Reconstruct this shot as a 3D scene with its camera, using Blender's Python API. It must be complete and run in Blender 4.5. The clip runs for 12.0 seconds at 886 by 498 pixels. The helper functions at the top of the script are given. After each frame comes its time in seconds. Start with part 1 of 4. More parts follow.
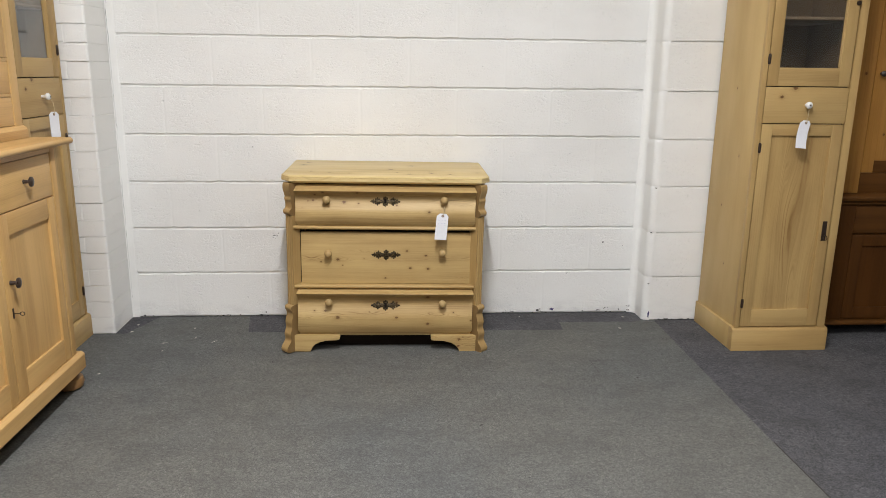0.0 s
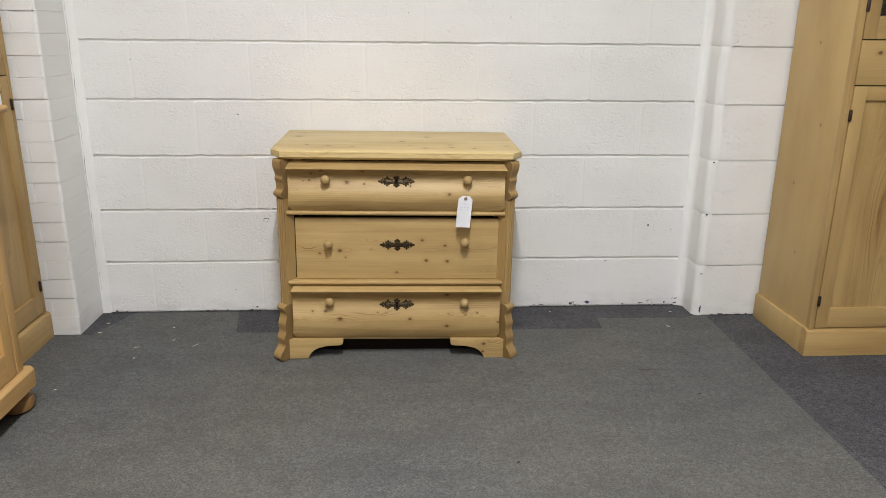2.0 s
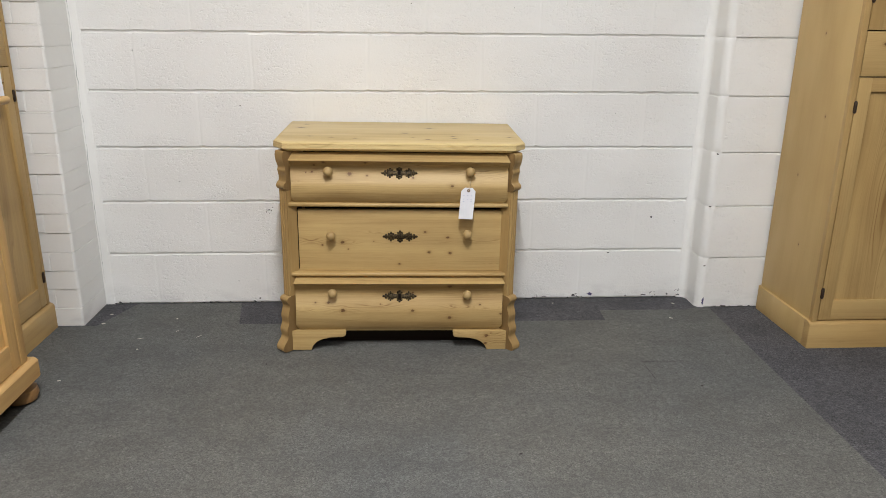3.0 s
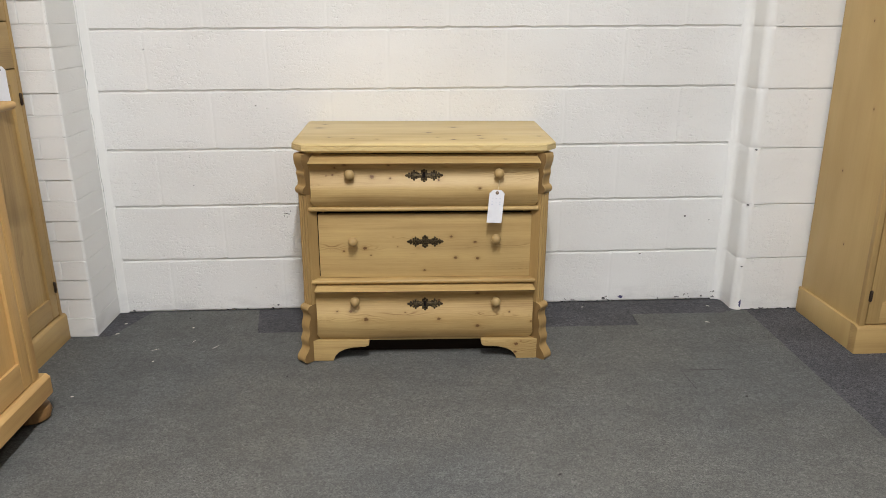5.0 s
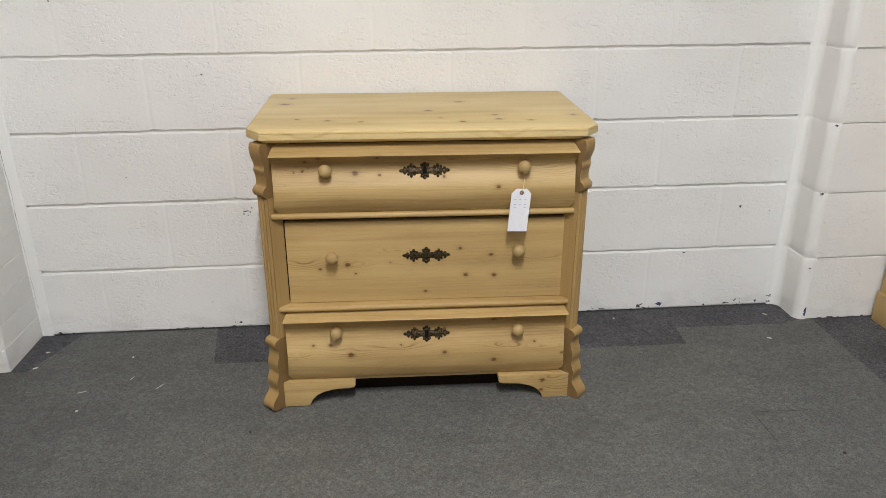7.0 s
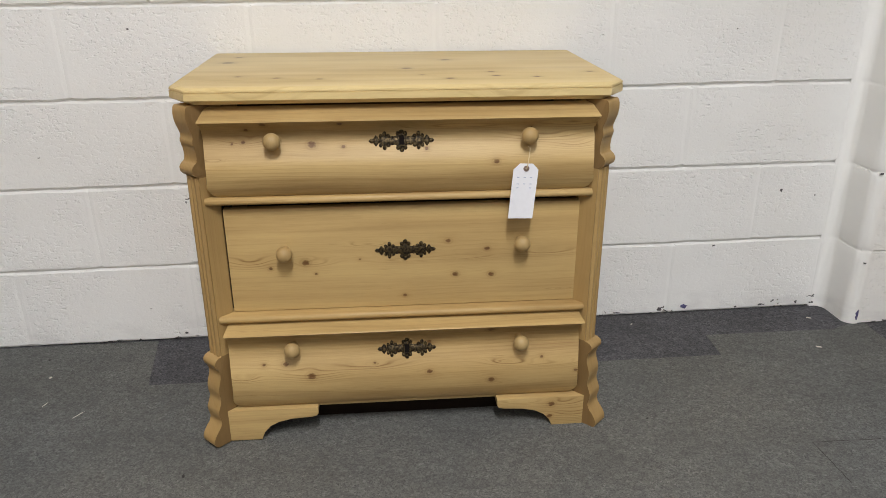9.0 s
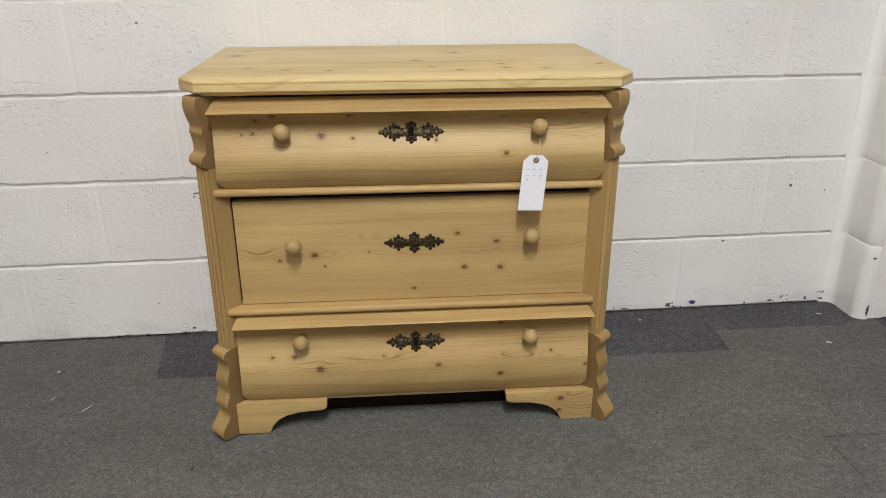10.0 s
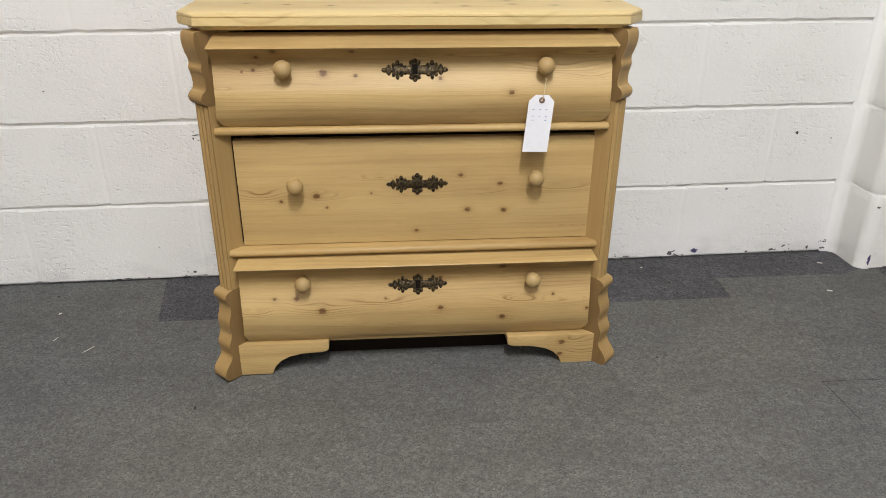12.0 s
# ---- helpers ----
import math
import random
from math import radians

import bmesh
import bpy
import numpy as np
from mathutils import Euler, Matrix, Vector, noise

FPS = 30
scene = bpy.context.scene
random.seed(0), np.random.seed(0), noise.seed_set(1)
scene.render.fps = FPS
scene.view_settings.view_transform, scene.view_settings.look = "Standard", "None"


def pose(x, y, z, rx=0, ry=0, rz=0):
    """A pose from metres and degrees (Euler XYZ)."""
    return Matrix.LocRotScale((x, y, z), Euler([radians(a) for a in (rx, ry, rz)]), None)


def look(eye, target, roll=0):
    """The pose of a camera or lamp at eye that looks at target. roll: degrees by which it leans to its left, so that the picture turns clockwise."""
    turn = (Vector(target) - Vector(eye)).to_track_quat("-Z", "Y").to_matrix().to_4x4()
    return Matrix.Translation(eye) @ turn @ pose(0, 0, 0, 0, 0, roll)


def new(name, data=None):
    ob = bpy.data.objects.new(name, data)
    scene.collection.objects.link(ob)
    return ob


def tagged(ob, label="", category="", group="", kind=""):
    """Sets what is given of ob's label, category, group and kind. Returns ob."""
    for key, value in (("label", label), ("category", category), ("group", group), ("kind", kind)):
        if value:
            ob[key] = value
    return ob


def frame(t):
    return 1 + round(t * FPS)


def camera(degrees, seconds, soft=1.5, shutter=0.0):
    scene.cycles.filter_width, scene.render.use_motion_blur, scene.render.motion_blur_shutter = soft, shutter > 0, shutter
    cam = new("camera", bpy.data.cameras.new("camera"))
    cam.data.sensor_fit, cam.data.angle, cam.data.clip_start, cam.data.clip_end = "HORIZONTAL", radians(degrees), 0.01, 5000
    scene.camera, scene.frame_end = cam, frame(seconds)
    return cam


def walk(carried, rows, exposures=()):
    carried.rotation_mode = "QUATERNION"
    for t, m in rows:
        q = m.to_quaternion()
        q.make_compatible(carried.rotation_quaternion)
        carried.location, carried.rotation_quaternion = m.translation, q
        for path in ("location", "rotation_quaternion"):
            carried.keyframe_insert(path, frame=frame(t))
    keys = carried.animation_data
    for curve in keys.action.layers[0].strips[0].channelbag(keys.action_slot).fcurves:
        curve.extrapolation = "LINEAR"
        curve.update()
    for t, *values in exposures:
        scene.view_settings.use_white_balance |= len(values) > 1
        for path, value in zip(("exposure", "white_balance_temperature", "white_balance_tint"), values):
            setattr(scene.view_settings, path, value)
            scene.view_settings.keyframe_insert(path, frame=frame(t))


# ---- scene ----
cam = camera(62.5, 12.0, soft=0.9)
PATH = [
    (0, (-0.017, 0.033, 1.204), (0.119, 1.972, 0.732), 0.7),
    (0.5, (0.035, 0.194, 1.218), (0.167, 2.128, 0.728), 0.6),
    (1, (0.023, 0.335, 1.203), (0.143, 2.267, 0.698), 0.4),
    (1.5, (-0.041, 0.495, 1.191), (0.089, 2.416, 0.651), 0.5),
    (2, (-0.055, 0.562, 1.173), (0.075, 2.475, 0.602), 0.6),
    (2.5, (-0.058, 0.573, 1.196), (0.079, 2.476, 0.597), 0.7),
    (3, (-0.056, 0.565, 1.176), (0.067, 2.47, 0.581), 0.6),
    (5, (-0.104, 0.7, 1.181), (-0.011, 2.601, 0.566), -0.3),
    (5.5, (-0.113, 0.874, 1.178), (-0.007, 2.764, 0.533), -0.4),
    (6, (-0.166, 1.022, 1.17), (-0.041, 2.899, 0.489), -0.4),
    (6.5, (-0.189, 1.158, 1.172), (-0.052, 3.019, 0.454), -0.4),
    (7, (-0.142, 1.315, 1.159), (0.002, 3.168, 0.421), -0.5),
    (8.8, (-0.111, 1.675, 1.003), (0.056, 3.522, 0.255), -0.7),
    (9, (-0.099, 1.683, 0.999), (0.071, 3.532, 0.257), -0.6),
    (9.5, (-0.099, 1.681, 0.985), (0.069, 3.534, 0.253), -0.7),
    (10, (-0.11, 1.681, 0.979), (0.049, 3.534, 0.242), -0.7),
    (10.5, (-0.111, 1.693, 0.968), (0.044, 3.533, 0.201), -0.6),
    (11, (-0.106, 1.69, 0.942), (0.047, 3.514, 0.135), -0.5),
    (11.5, (-0.113, 1.684, 0.94), (0.044, 3.496, 0.107), -0.4),
    (12, (-0.12, 1.681, 0.949), (0.039, 3.485, 0.101), -0.2),
]
walk(cam, [(t, look(eye, target, roll)) for t, eye, target, roll in PATH], ((0.0, 0.0), (2.2, -0.08), (5.0, -0.05), (7.0, -0.12), (9.0, -0.09), (10.0, -0.09), (11.0, 0.07), (12.0, 0.14)))

# ---- light: ceiling strip lamps of the showroom ----
world = bpy.data.worlds.new("world")
world.use_nodes = True
world.node_tree.nodes["Background"].inputs[0].default_value = (0.9, 0.93, 1.0, 1)
world.node_tree.nodes["Background"].inputs[1].default_value = 0.05
scene.world = world
scene.view_settings.exposure = 0.0


def strip_lamp(name, x, y, z, wide, long, down, up, colour=(0.955, 0.955, 0.985)):
    """A hanging fluorescent tube: most of its light goes down, some up to the white ceiling."""
    for watts, turn in ((down, 0), (up, 180)):
        data = bpy.data.lights.new(name, "AREA")
        data.shape, data.size, data.size_y, data.energy, data.color = "RECTANGLE", wide, long, watts, colour
        new(name, data).matrix_world = pose(x, y, z - (0.03 if turn == 0 else -0.03), 0, turn)


strip_lamp("strip_lamp_main", -0.03, 0.90, 3.05, 0.06, 1.2, 113, 7)
strip_lamp("strip_lamp_front", 1.55, 0.00, 3.40, 0.14, 2.0, 17, 22)
strip_lamp("strip_lamp_left", -1.10, -0.60, 3.40, 0.14, 2.0, 17, 28)
strip_lamp("strip_lamp_rear", -0.05, -3.4, 3.40, 0.14, 2.0, 80, 28)


# ---- materials ----
class Nodes:
    """Short hand for a node material."""

    def __init__(self, name):
        self.mat = bpy.data.materials.new(name)
        self.mat.use_nodes = True
        self.tree = self.mat.node_tree
        self.out = self.tree.nodes["Principled BSDF"]

    def add(self, kind, **inputs):
        node = self.tree.nodes.new(kind)
        for key, value in inputs.items():
            self.put(node, key, value)
        return node

    def put(self, node, key, value):
        slot = node.inputs[int(key[1:])] if key[0] == "i" and key[1:].isdigit() else node.inputs[key.replace("_", " ")]
        if isinstance(value, bpy.types.NodeSocket):
            self.tree.links.new(value, slot)
        else:
            slot.default_value = value

    def math(self, op, a, b=0.0, c=0.0, clamp=False):
        node = self.add("ShaderNodeMath", i0=a, i1=b, i2=c)
        node.operation, node.use_clamp = op, clamp
        return node.outputs[0]

    def span(self, value, a, b, c=0.0, d=1.0):
        node = self.add("ShaderNodeMapRange", i0=value, i1=a, i2=b, i3=c, i4=d)
        node.interpolation_type = "SMOOTHSTEP"
        return node.outputs[0]

    def mix(self, fac, a, b, how="MIX"):
        node = self.tree.nodes.new("ShaderNodeMix")
        node.data_type, node.blend_type = "RGBA", how
        self.put(node, "i0", fac), self.put(node, "i6", a), self.put(node, "i7", b)
        return node.outputs[2]

    def noise(self, vector, scale, detail=3.0, rough=0.55):
        node = self.add("ShaderNodeTexNoise", Vector=vector, Scale=scale, Detail=detail, Roughness=rough)
        return node.outputs[0]

    def scaled(self, vector, x, y, z, shift=(0, 0, 0)):
        node = self.add("ShaderNodeMapping", Vector=vector, Scale=(x, y, z), Location=shift)
        return node.outputs[0]

    def bump(self, height, strength, distance, normal=None):
        node = self.add("ShaderNodeBump", Height=height, Strength=strength, Distance=distance)
        if normal is not None:
            self.put(node, "Normal", normal)
        return node.outputs[0]

    def finish(self, colour, rough, normal=None, metal=0.0, spec=0.5):
        for key, value in (("Base Color", colour), ("Roughness", rough), ("Metallic", metal), ("Specular IOR Level", spec)):
            self.put(self.out, key, value)
        if normal is not None:
            self.put(self.out, "Normal", normal)
        return self.mat


def plain(name, colour, rough=0.5, metal=0.0, spec=0.5, speckle=0.12, scale=80.0):
    n = Nodes(name)
    place = n.add("ShaderNodeTexCoord").outputs["Object"]
    var = n.noise(place, scale)
    col = n.mix(n.span(var, 0.3, 0.7, 0.0, speckle), colour, tuple(c * 0.45 for c in colour[:3]) + (1,))
    return n.finish(col, n.span(var, 0.2, 0.8, rough - 0.06, rough + 0.06), n.bump(var, 0.15, 0.0006), metal, spec)


def wood(name, along, across, light, dark, knots=(), rough=0.43, rings=290.0, contrast=1.0, wander=1.0, chance=1.0, seed=0.0, gloss=0.35, figure=()):
    """Sawn softwood in the thing's own metres. along, across: axes of the board's face; knots: (along, across, radius);
    figure: (along, across, half length, half width, strength) of the places where the growth rings break the surface."""
    n = Nodes(name)
    place = n.add("ShaderNodeTexCoord").outputs["Object"]
    rnd = n.add("ShaderNodeObjectInfo").outputs["Random"]
    sep = n.add("ShaderNodeSeparateXYZ", Vector=place)
    third = ({"X", "Y", "Z"} - {along, across}).pop()
    u, v, w = sep.outputs[along], sep.outputs[across], sep.outputs[third]
    slide = n.math("MULTIPLY_ADD", rnd, 7.0 * chance, seed)
    board = n.add("ShaderNodeCombineXYZ", X=n.math("ADD", u, slide), Y=v, Z=n.math("ADD", w, slide)).outputs[0]
    warp = n.math("MULTIPLY", n.math("SUBTRACT", n.noise(n.scaled(board, 1.1, 4.0, 4.0), 1.0, 2.0), 0.5), 0.034 * wander)
    warp2 = n.math("MULTIPLY", n.math("SUBTRACT", n.noise(n.scaled(board, 9.0, 40.0, 40.0), 1.0, 2.0), 0.5), 0.0045)
    field = n.math("ADD", n.math("ADD", v, n.math("MULTIPLY", w, 0.4)), n.math("ADD", warp, warp2))
    ragged = n.math("MULTIPLY", n.math("SUBTRACT", n.noise(n.scaled(board, 150.0, 260.0, 260.0), 1.0, 2.0), 0.5), 1.5)

    def blob(cu, cv, ru, rv):
        du = n.math("MULTIPLY", n.math("SUBTRACT", u, cu), 1 / ru)
        dv = n.math("MULTIPLY", n.math("SUBTRACT", v, cv), 1 / rv)
        return dv, n.math("ADD", n.math("MULTIPLY", du, du), n.math("MULTIPLY", dv, dv))

    spot, halo, rim = None, None, None
    for ku, kv, kr in knots:
        kr *= 0.58
        dv, d2 = blob(ku, kv, kr * 1.3, kr)
        ring = n.math("EXPONENT", n.math("MULTIPLY", d2, -0.16))
        field = n.math("SUBTRACT", field, n.math("MULTIPLY", n.math("MULTIPLY", dv, ring), kr * 0.55))
        torn = n.math("ADD", d2, ragged)
        core = n.span(torn, 0.10, 1.25, 1.0, 0.0)
        edge = n.math("MULTIPLY", n.span(torn, 0.9, 1.5), n.span(torn, 1.6, 3.0, 1.0, 0.0))
        spot = core if spot is None else n.math("MAXIMUM", spot, core)
        rim = edge if rim is None else n.math("MAXIMUM", rim, edge)
        halo = ring if halo is None else n.math("MAXIMUM", halo, ring)
    flame = None
    for fu, fv, ru, rv, power in figure:
        _, d2 = blob(fu, fv, ru, rv)
        bell = n.math("EXPONENT", n.math("MULTIPLY", d2, -1.0))
        field = n.math("ADD", field, n.math("MULTIPLY", bell, 1.9 / rings))
        bell = n.math("MULTIPLY", bell, power)
        flame = bell if flame is None else n.math("MAXIMUM", flame, bell)
    wave = n.math("SINE", n.math("MULTIPLY", field, rings * 6.2832))
    late = n.math("POWER", n.math("MULTIPLY_ADD", wave, 0.5, 0.5), 6.0)
    gate = n.span(n.noise(n.scaled(board, 0.9, 9.0, 9.0, (3.1, 0, 1.7)), 1.0, 2.0), 0.50, 0.72, 0.03, 0.42)
    if halo is not None:
        gate = n.math("MAXIMUM", gate, n.math("MULTIPLY", halo, 0.35))
    if flame is not None:
        gate = n.math("MAXIMUM", gate, flame)
    lines = n.add("ShaderNodeCombineXYZ", X=n.math("ADD", u, slide), Y=field, Z=n.math("MULTIPLY", w, 0.3)).outputs[0]
    streak = n.noise(n.scaled(lines, 2.2, 190.0, 70.0), 1.0, 3.0, 0.6)
    band = n.noise(n.scaled(lines, 0.8, 22.0, 12.0, (2, 0, 0)), 1.0, 3.0, 0.55)
    fibre = n.noise(n.scaled(lines, 26.0, 800.0, 300.0), 1.0, 2.0, 0.6)
    dash = n.noise(n.scaled(lines, 11.0, 420.0, 120.0, (5, 1, 0)), 1.0, 2.0, 0.6)
    tone = n.noise(n.scaled(board, 1.6, 5.0, 5.0, (9.0, 2.0, 5.0)), 1.0, 3.0)
    amount = n.math("MULTIPLY", n.math("MULTIPLY", late, gate), 0.62 * contrast)
    amount = n.math("ADD", amount, n.span(streak, 0.45, 0.75, 0.0, 0.17 * contrast))
    amount = n.math("ADD", amount, n.span(band, 0.40, 0.72, 0.0, 0.34 * contrast))
    amount = n.math("ADD", amount, n.span(fibre, 0.40, 0.75, 0.0, 0.13 * contrast))
    amount = n.math("ADD", amount, n.span(dash, 0.68, 0.78, 0.0, 0.38 * contrast))
    amount = n.math("ADD", amount, n.span(tone, 0.32, 0.74, -0.08, 0.30), clamp=True)
    col = n.mix(amount, light, dark)
    pinks = n.noise(n.scaled(board, 0.8, 3.0, 3.0, (1.0, 7.0, 4.0)), 1.0, 1.0)
    col = n.mix(n.span(pinks, 0.4, 0.7, 0.0, 0.35), col, (1.0, 0.93, 0.80, 1), "MULTIPLY")
    if spot is not None:
        col = n.mix(n.math("MULTIPLY", n.math("SUBTRACT", halo, spot, clamp=True), 0.16), col, (0.27, 0.150, 0.046, 1))
        col = n.mix(n.math("MULTIPLY", rim, 0.16), col, (0.17, 0.080, 0.025, 1))
        col = n.mix(n.math("MULTIPLY", spot, n.span(fibre, 0.2, 0.8, 0.78, 0.98)), col, (0.100, 0.036, 0.007, 1))
    high = n.math("ADD", n.math("MULTIPLY", late, 0.4), n.math("ADD", fibre, n.math("MULTIPLY", streak, 0.6)))
    return n.finish(col, n.span(tone, 0.3, 0.7, rough - 0.03, rough + 0.12), n.bump(high, 0.22, 0.0006), spec=gloss)


def wall_paint(name, pits=1.0, dirt=1.0):
    """Thick white paint over coarse concrete: pits, horizontal streaks, grime low down where boots and mops reach."""
    n = Nodes(name)
    place = n.add("ShaderNodeNewGeometry").outputs["Position"]
    coarse = n.noise(n.scaled(place, 70, 70, 100), 1.0, 3.0, 0.6)
    fine = n.noise(n.scaled(place, 190, 190, 230), 1.0, 3.0, 0.65)
    where = n.span(n.noise(n.scaled(place, 4.5, 4.5, 6), 1.0, 3.0), 0.36, 0.62, 0.22, 1.0)
    across = n.math("ABSOLUTE", n.add("ShaderNodeSeparateXYZ", Vector=n.add("ShaderNodeTexCoord").outputs["Object"]).outputs["X"])
    where = n.math("MULTIPLY", where, n.span(across, 0.200, 0.216, 1.0, 0.2))
    dent = n.span(n.noise(n.scaled(place, 52, 52, 105, (3, 1, 4)), 1.0, 2.0, 0.5), 0.55, 0.68)
    pit = n.math("MULTIPLY", n.span(n.noise(n.scaled(place, 125, 125, 165, (1, 7, 2)), 1.0, 1.0), 0.585, 0.72), where)
    high = n.math("MULTIPLY_ADD", fine, 0.10, n.math("MULTIPLY", coarse, n.math("MULTIPLY", where, 0.34)))
    high = n.math("SUBTRACT", high, n.math("MULTIPLY_ADD", dent, n.math("MULTIPLY", where, 0.21), n.math("MULTIPLY", pit, 0.22)))
    big = n.noise(n.scaled(place, 1.3, 1.3, 2.2), 1.0, 4.0)
    col = n.mix(n.span(big, 0.3, 0.72), (0.845, 0.842, 0.812, 1), (0.785, 0.779, 0.746, 1))
    col = n.mix(n.math("MULTIPLY", pit, 0.04 * dirt), col, (0.40, 0.38, 0.36, 1))
    low = n.span(n.add("ShaderNodeSeparateXYZ", Vector=place).outputs["Z"], 0.0, 0.12, 1.0, 0.0)
    smear = n.math("MULTIPLY", low, n.span(n.noise(n.scaled(place, 9, 9, 22, (2, 5, 1)), 1.0, 4.0), 0.45, 0.72, 0.0, 0.22 * dirt))
    col = n.mix(smear, col, (0.33, 0.31, 0.31, 1))
    return n.finish(col, n.span(coarse, 0.3, 0.7, 0.5, 0.68), n.bump(high, 1.0 * pits, 0.0050), spec=0.3)


def carpet(name, base, fleck, tint):
    """Needle-felt carpet: matted fibres in many greys, pale flecks, faint traffic marks."""
    n = Nodes(name)
    place = n.add("ShaderNodeNewGeometry").outputs["Position"]
    bent = n.add("ShaderNodeTexNoise", Vector=place, Scale=90.0, Detail=2.0)
    bent = n.add("ShaderNodeVectorMath", i0=place, i1=n.scaled(bent.outputs["Color"], 0.006, 0.006, 0.006))
    bent = bent.outputs[0]
    cells = []
    for scale in (260.0, 480.0):
        node = n.add("ShaderNodeTexVoronoi", Vector=bent, Scale=scale, Randomness=1.0)
        cells.append(n.add("ShaderNodeSeparateXYZ", Vector=node.outputs["Color"]).outputs["X"])
    wool = n.noise(place, 230, 4.0, 0.75)
    patch = n.noise(n.scaled(place, 66, 74, 15), 1.0, 4.0, 0.68)
    big = n.noise(n.scaled(place, 1.1, 0.8, 1), 1.0, 3.0, 0.5)
    tread = n.noise(n.scaled(place, 5.0, 7.0, 1, (3, 3, 0)), 1.0, 4.0, 0.6)
    mixed = n.math("MULTIPLY_ADD", cells[0], 0.34, n.math("MULTIPLY_ADD", cells[1], 0.30, n.math("MULTIPLY", wool, 0.6)))
    clump = n.noise(n.scaled(place, 30, 36, 15, (7, 2, 0)), 1.0, 3.0, 0.6)
    col = n.mix(n.span(mixed, 0.12, 1.08), tuple(c * 0.66 for c in base[:3]) + (1,), tuple(c * 1.0 for c in fleck[:3]) + (1,))
    col = n.mix(n.span(patch, 0.40, 0.66, 0.0, 0.34), col, tuple(c * 0.60 for c in base[:3]) + (1,))
    col = n.mix(n.span(clump, 0.42, 0.68, 0.0, 0.22), col, tuple(c * 0.62 for c in base[:3]) + (1,))
    col = n.mix(n.span(cells[0], 0.965, 0.98, 0.0, 0.14), col, tuple(c * 1.6 for c in fleck[:3]) + (1,))
    col = n.mix(n.span(cells[1], 0.05, 0.035, 0.0, 0.32), col, tuple(c * 0.35 for c in base[:3]) + (1,))
    col = n.mix(n.span(tread, 0.40, 0.66, 0.0, 0.26), col, tuple(c * 0.6 for c in base[:3]) + (1,))
    col = n.mix(n.span(big, 0.38, 0.66), col, tint, "MULTIPLY")
    high = n.math("MULTIPLY_ADD", mixed, 0.7, wool)
    return n.finish(col, 0.95, n.bump(high, 0.5, 0.003), spec=0.12)


PALE, DEEP = (0.525, 0.372, 0.158, 1), (0.225, 0.124, 0.038, 1)
PALE2, DEEP2 = (0.490, 0.332, 0.134, 1), (0.230, 0.124, 0.038, 1)
# top's bleached pine, lightened further to stand in for stronger overhead light
pine_top = wood("pine_top", "X", "Y", (0.650, 0.508, 0.245, 1), (0.37, 0.242, 0.090, 1), [(-0.382, 0.293, 0.021), (-0.372, 0.379, 0.013), (-0.327, 0.093, 0.010), (-0.248, 0.071, 0.011), (-0.163, 0.054, 0.010), (0.013, 0.182, 0.017),
                (0.041, 0.088, 0.008), (0.107, 0.304, 0.017), (0.094, 0.041, 0.014), (0.187, 0.117, 0.012), (0.190, 0.067, 0.014), (0.270, 0.049, 0.012), (0.393, 0.106, 0.012)], rings=70, contrast=0.8, chance=0,
                figure=[(-0.29, -0.045, 0.09, 0.02, 0.8), (0.20, -0.045, 0.07, 0.02, 0.8), (0.02, 0.17, 0.04, 0.03, 0.5)])
pine_drawer_a = wood("pine_drawer_upper", "X", "Z", PALE, DEEP, [(-0.309, 0.671, 0.007), (-0.330, 0.668, 0.004), (-0.179, 0.6645, 0.012), (-0.119, 0.660, 0.006), (0.1785, 0.6275, 0.009), (0.0416, 0.654, 0.006),
                     (-0.267, 0.7085, 0.010), (-0.124, 0.707, 0.009), (-0.3015, 0.695, 0.006), (0.248, 0.690, 0.004)], rings=135, contrast=1.2, chance=0, seed=1.3,
                     figure=[(-0.305, 0.672, 0.050, 0.010, 0.9), (0.275, 0.673, 0.080, 0.012, 1.0), (0.330, 0.700, 0.070, 0.012, 1.0), (0.12, 0.695, 0.12, 0.008, 0.8), (0.335, 0.655, 0.05, 0.010, 0.7), (-0.365, 0.640, 0.02, 0.003, 1.0)])
pine_drawer_b = wood("pine_drawer_middle", "X", "Z", PALE, DEEP, [(-0.2825, 0.400, 0.007), (-0.2098, 0.411, 0.012), (0.0869, 0.450, 0.009), (0.1692, 0.430, 0.009),
                     (0.1028, 0.374, 0.010), (0.1787, 0.371, 0.010), (-0.0055, 0.3285, 0.007), (-0.0978, 0.415, 0.004), (-0.19, 0.385, 0.005)], rings=126, contrast=0.9, chance=0, seed=2.1,
                     figure=[(-0.321, 0.414, 0.045, 0.015, 1.5), (-0.079, 0.447, 0.040, 0.006, 1.4), (0.004, 0.409, 0.070, 0.006, 0.9), (0.114, 0.411, 0.070, 0.006, 1.2), (0.30, 0.417, 0.080, 0.010, 0.9), (0.329, 0.3315, 0.030, 0.002, 1.4), (-0.19, 0.408, 0.04, 0.010, 0.8)])
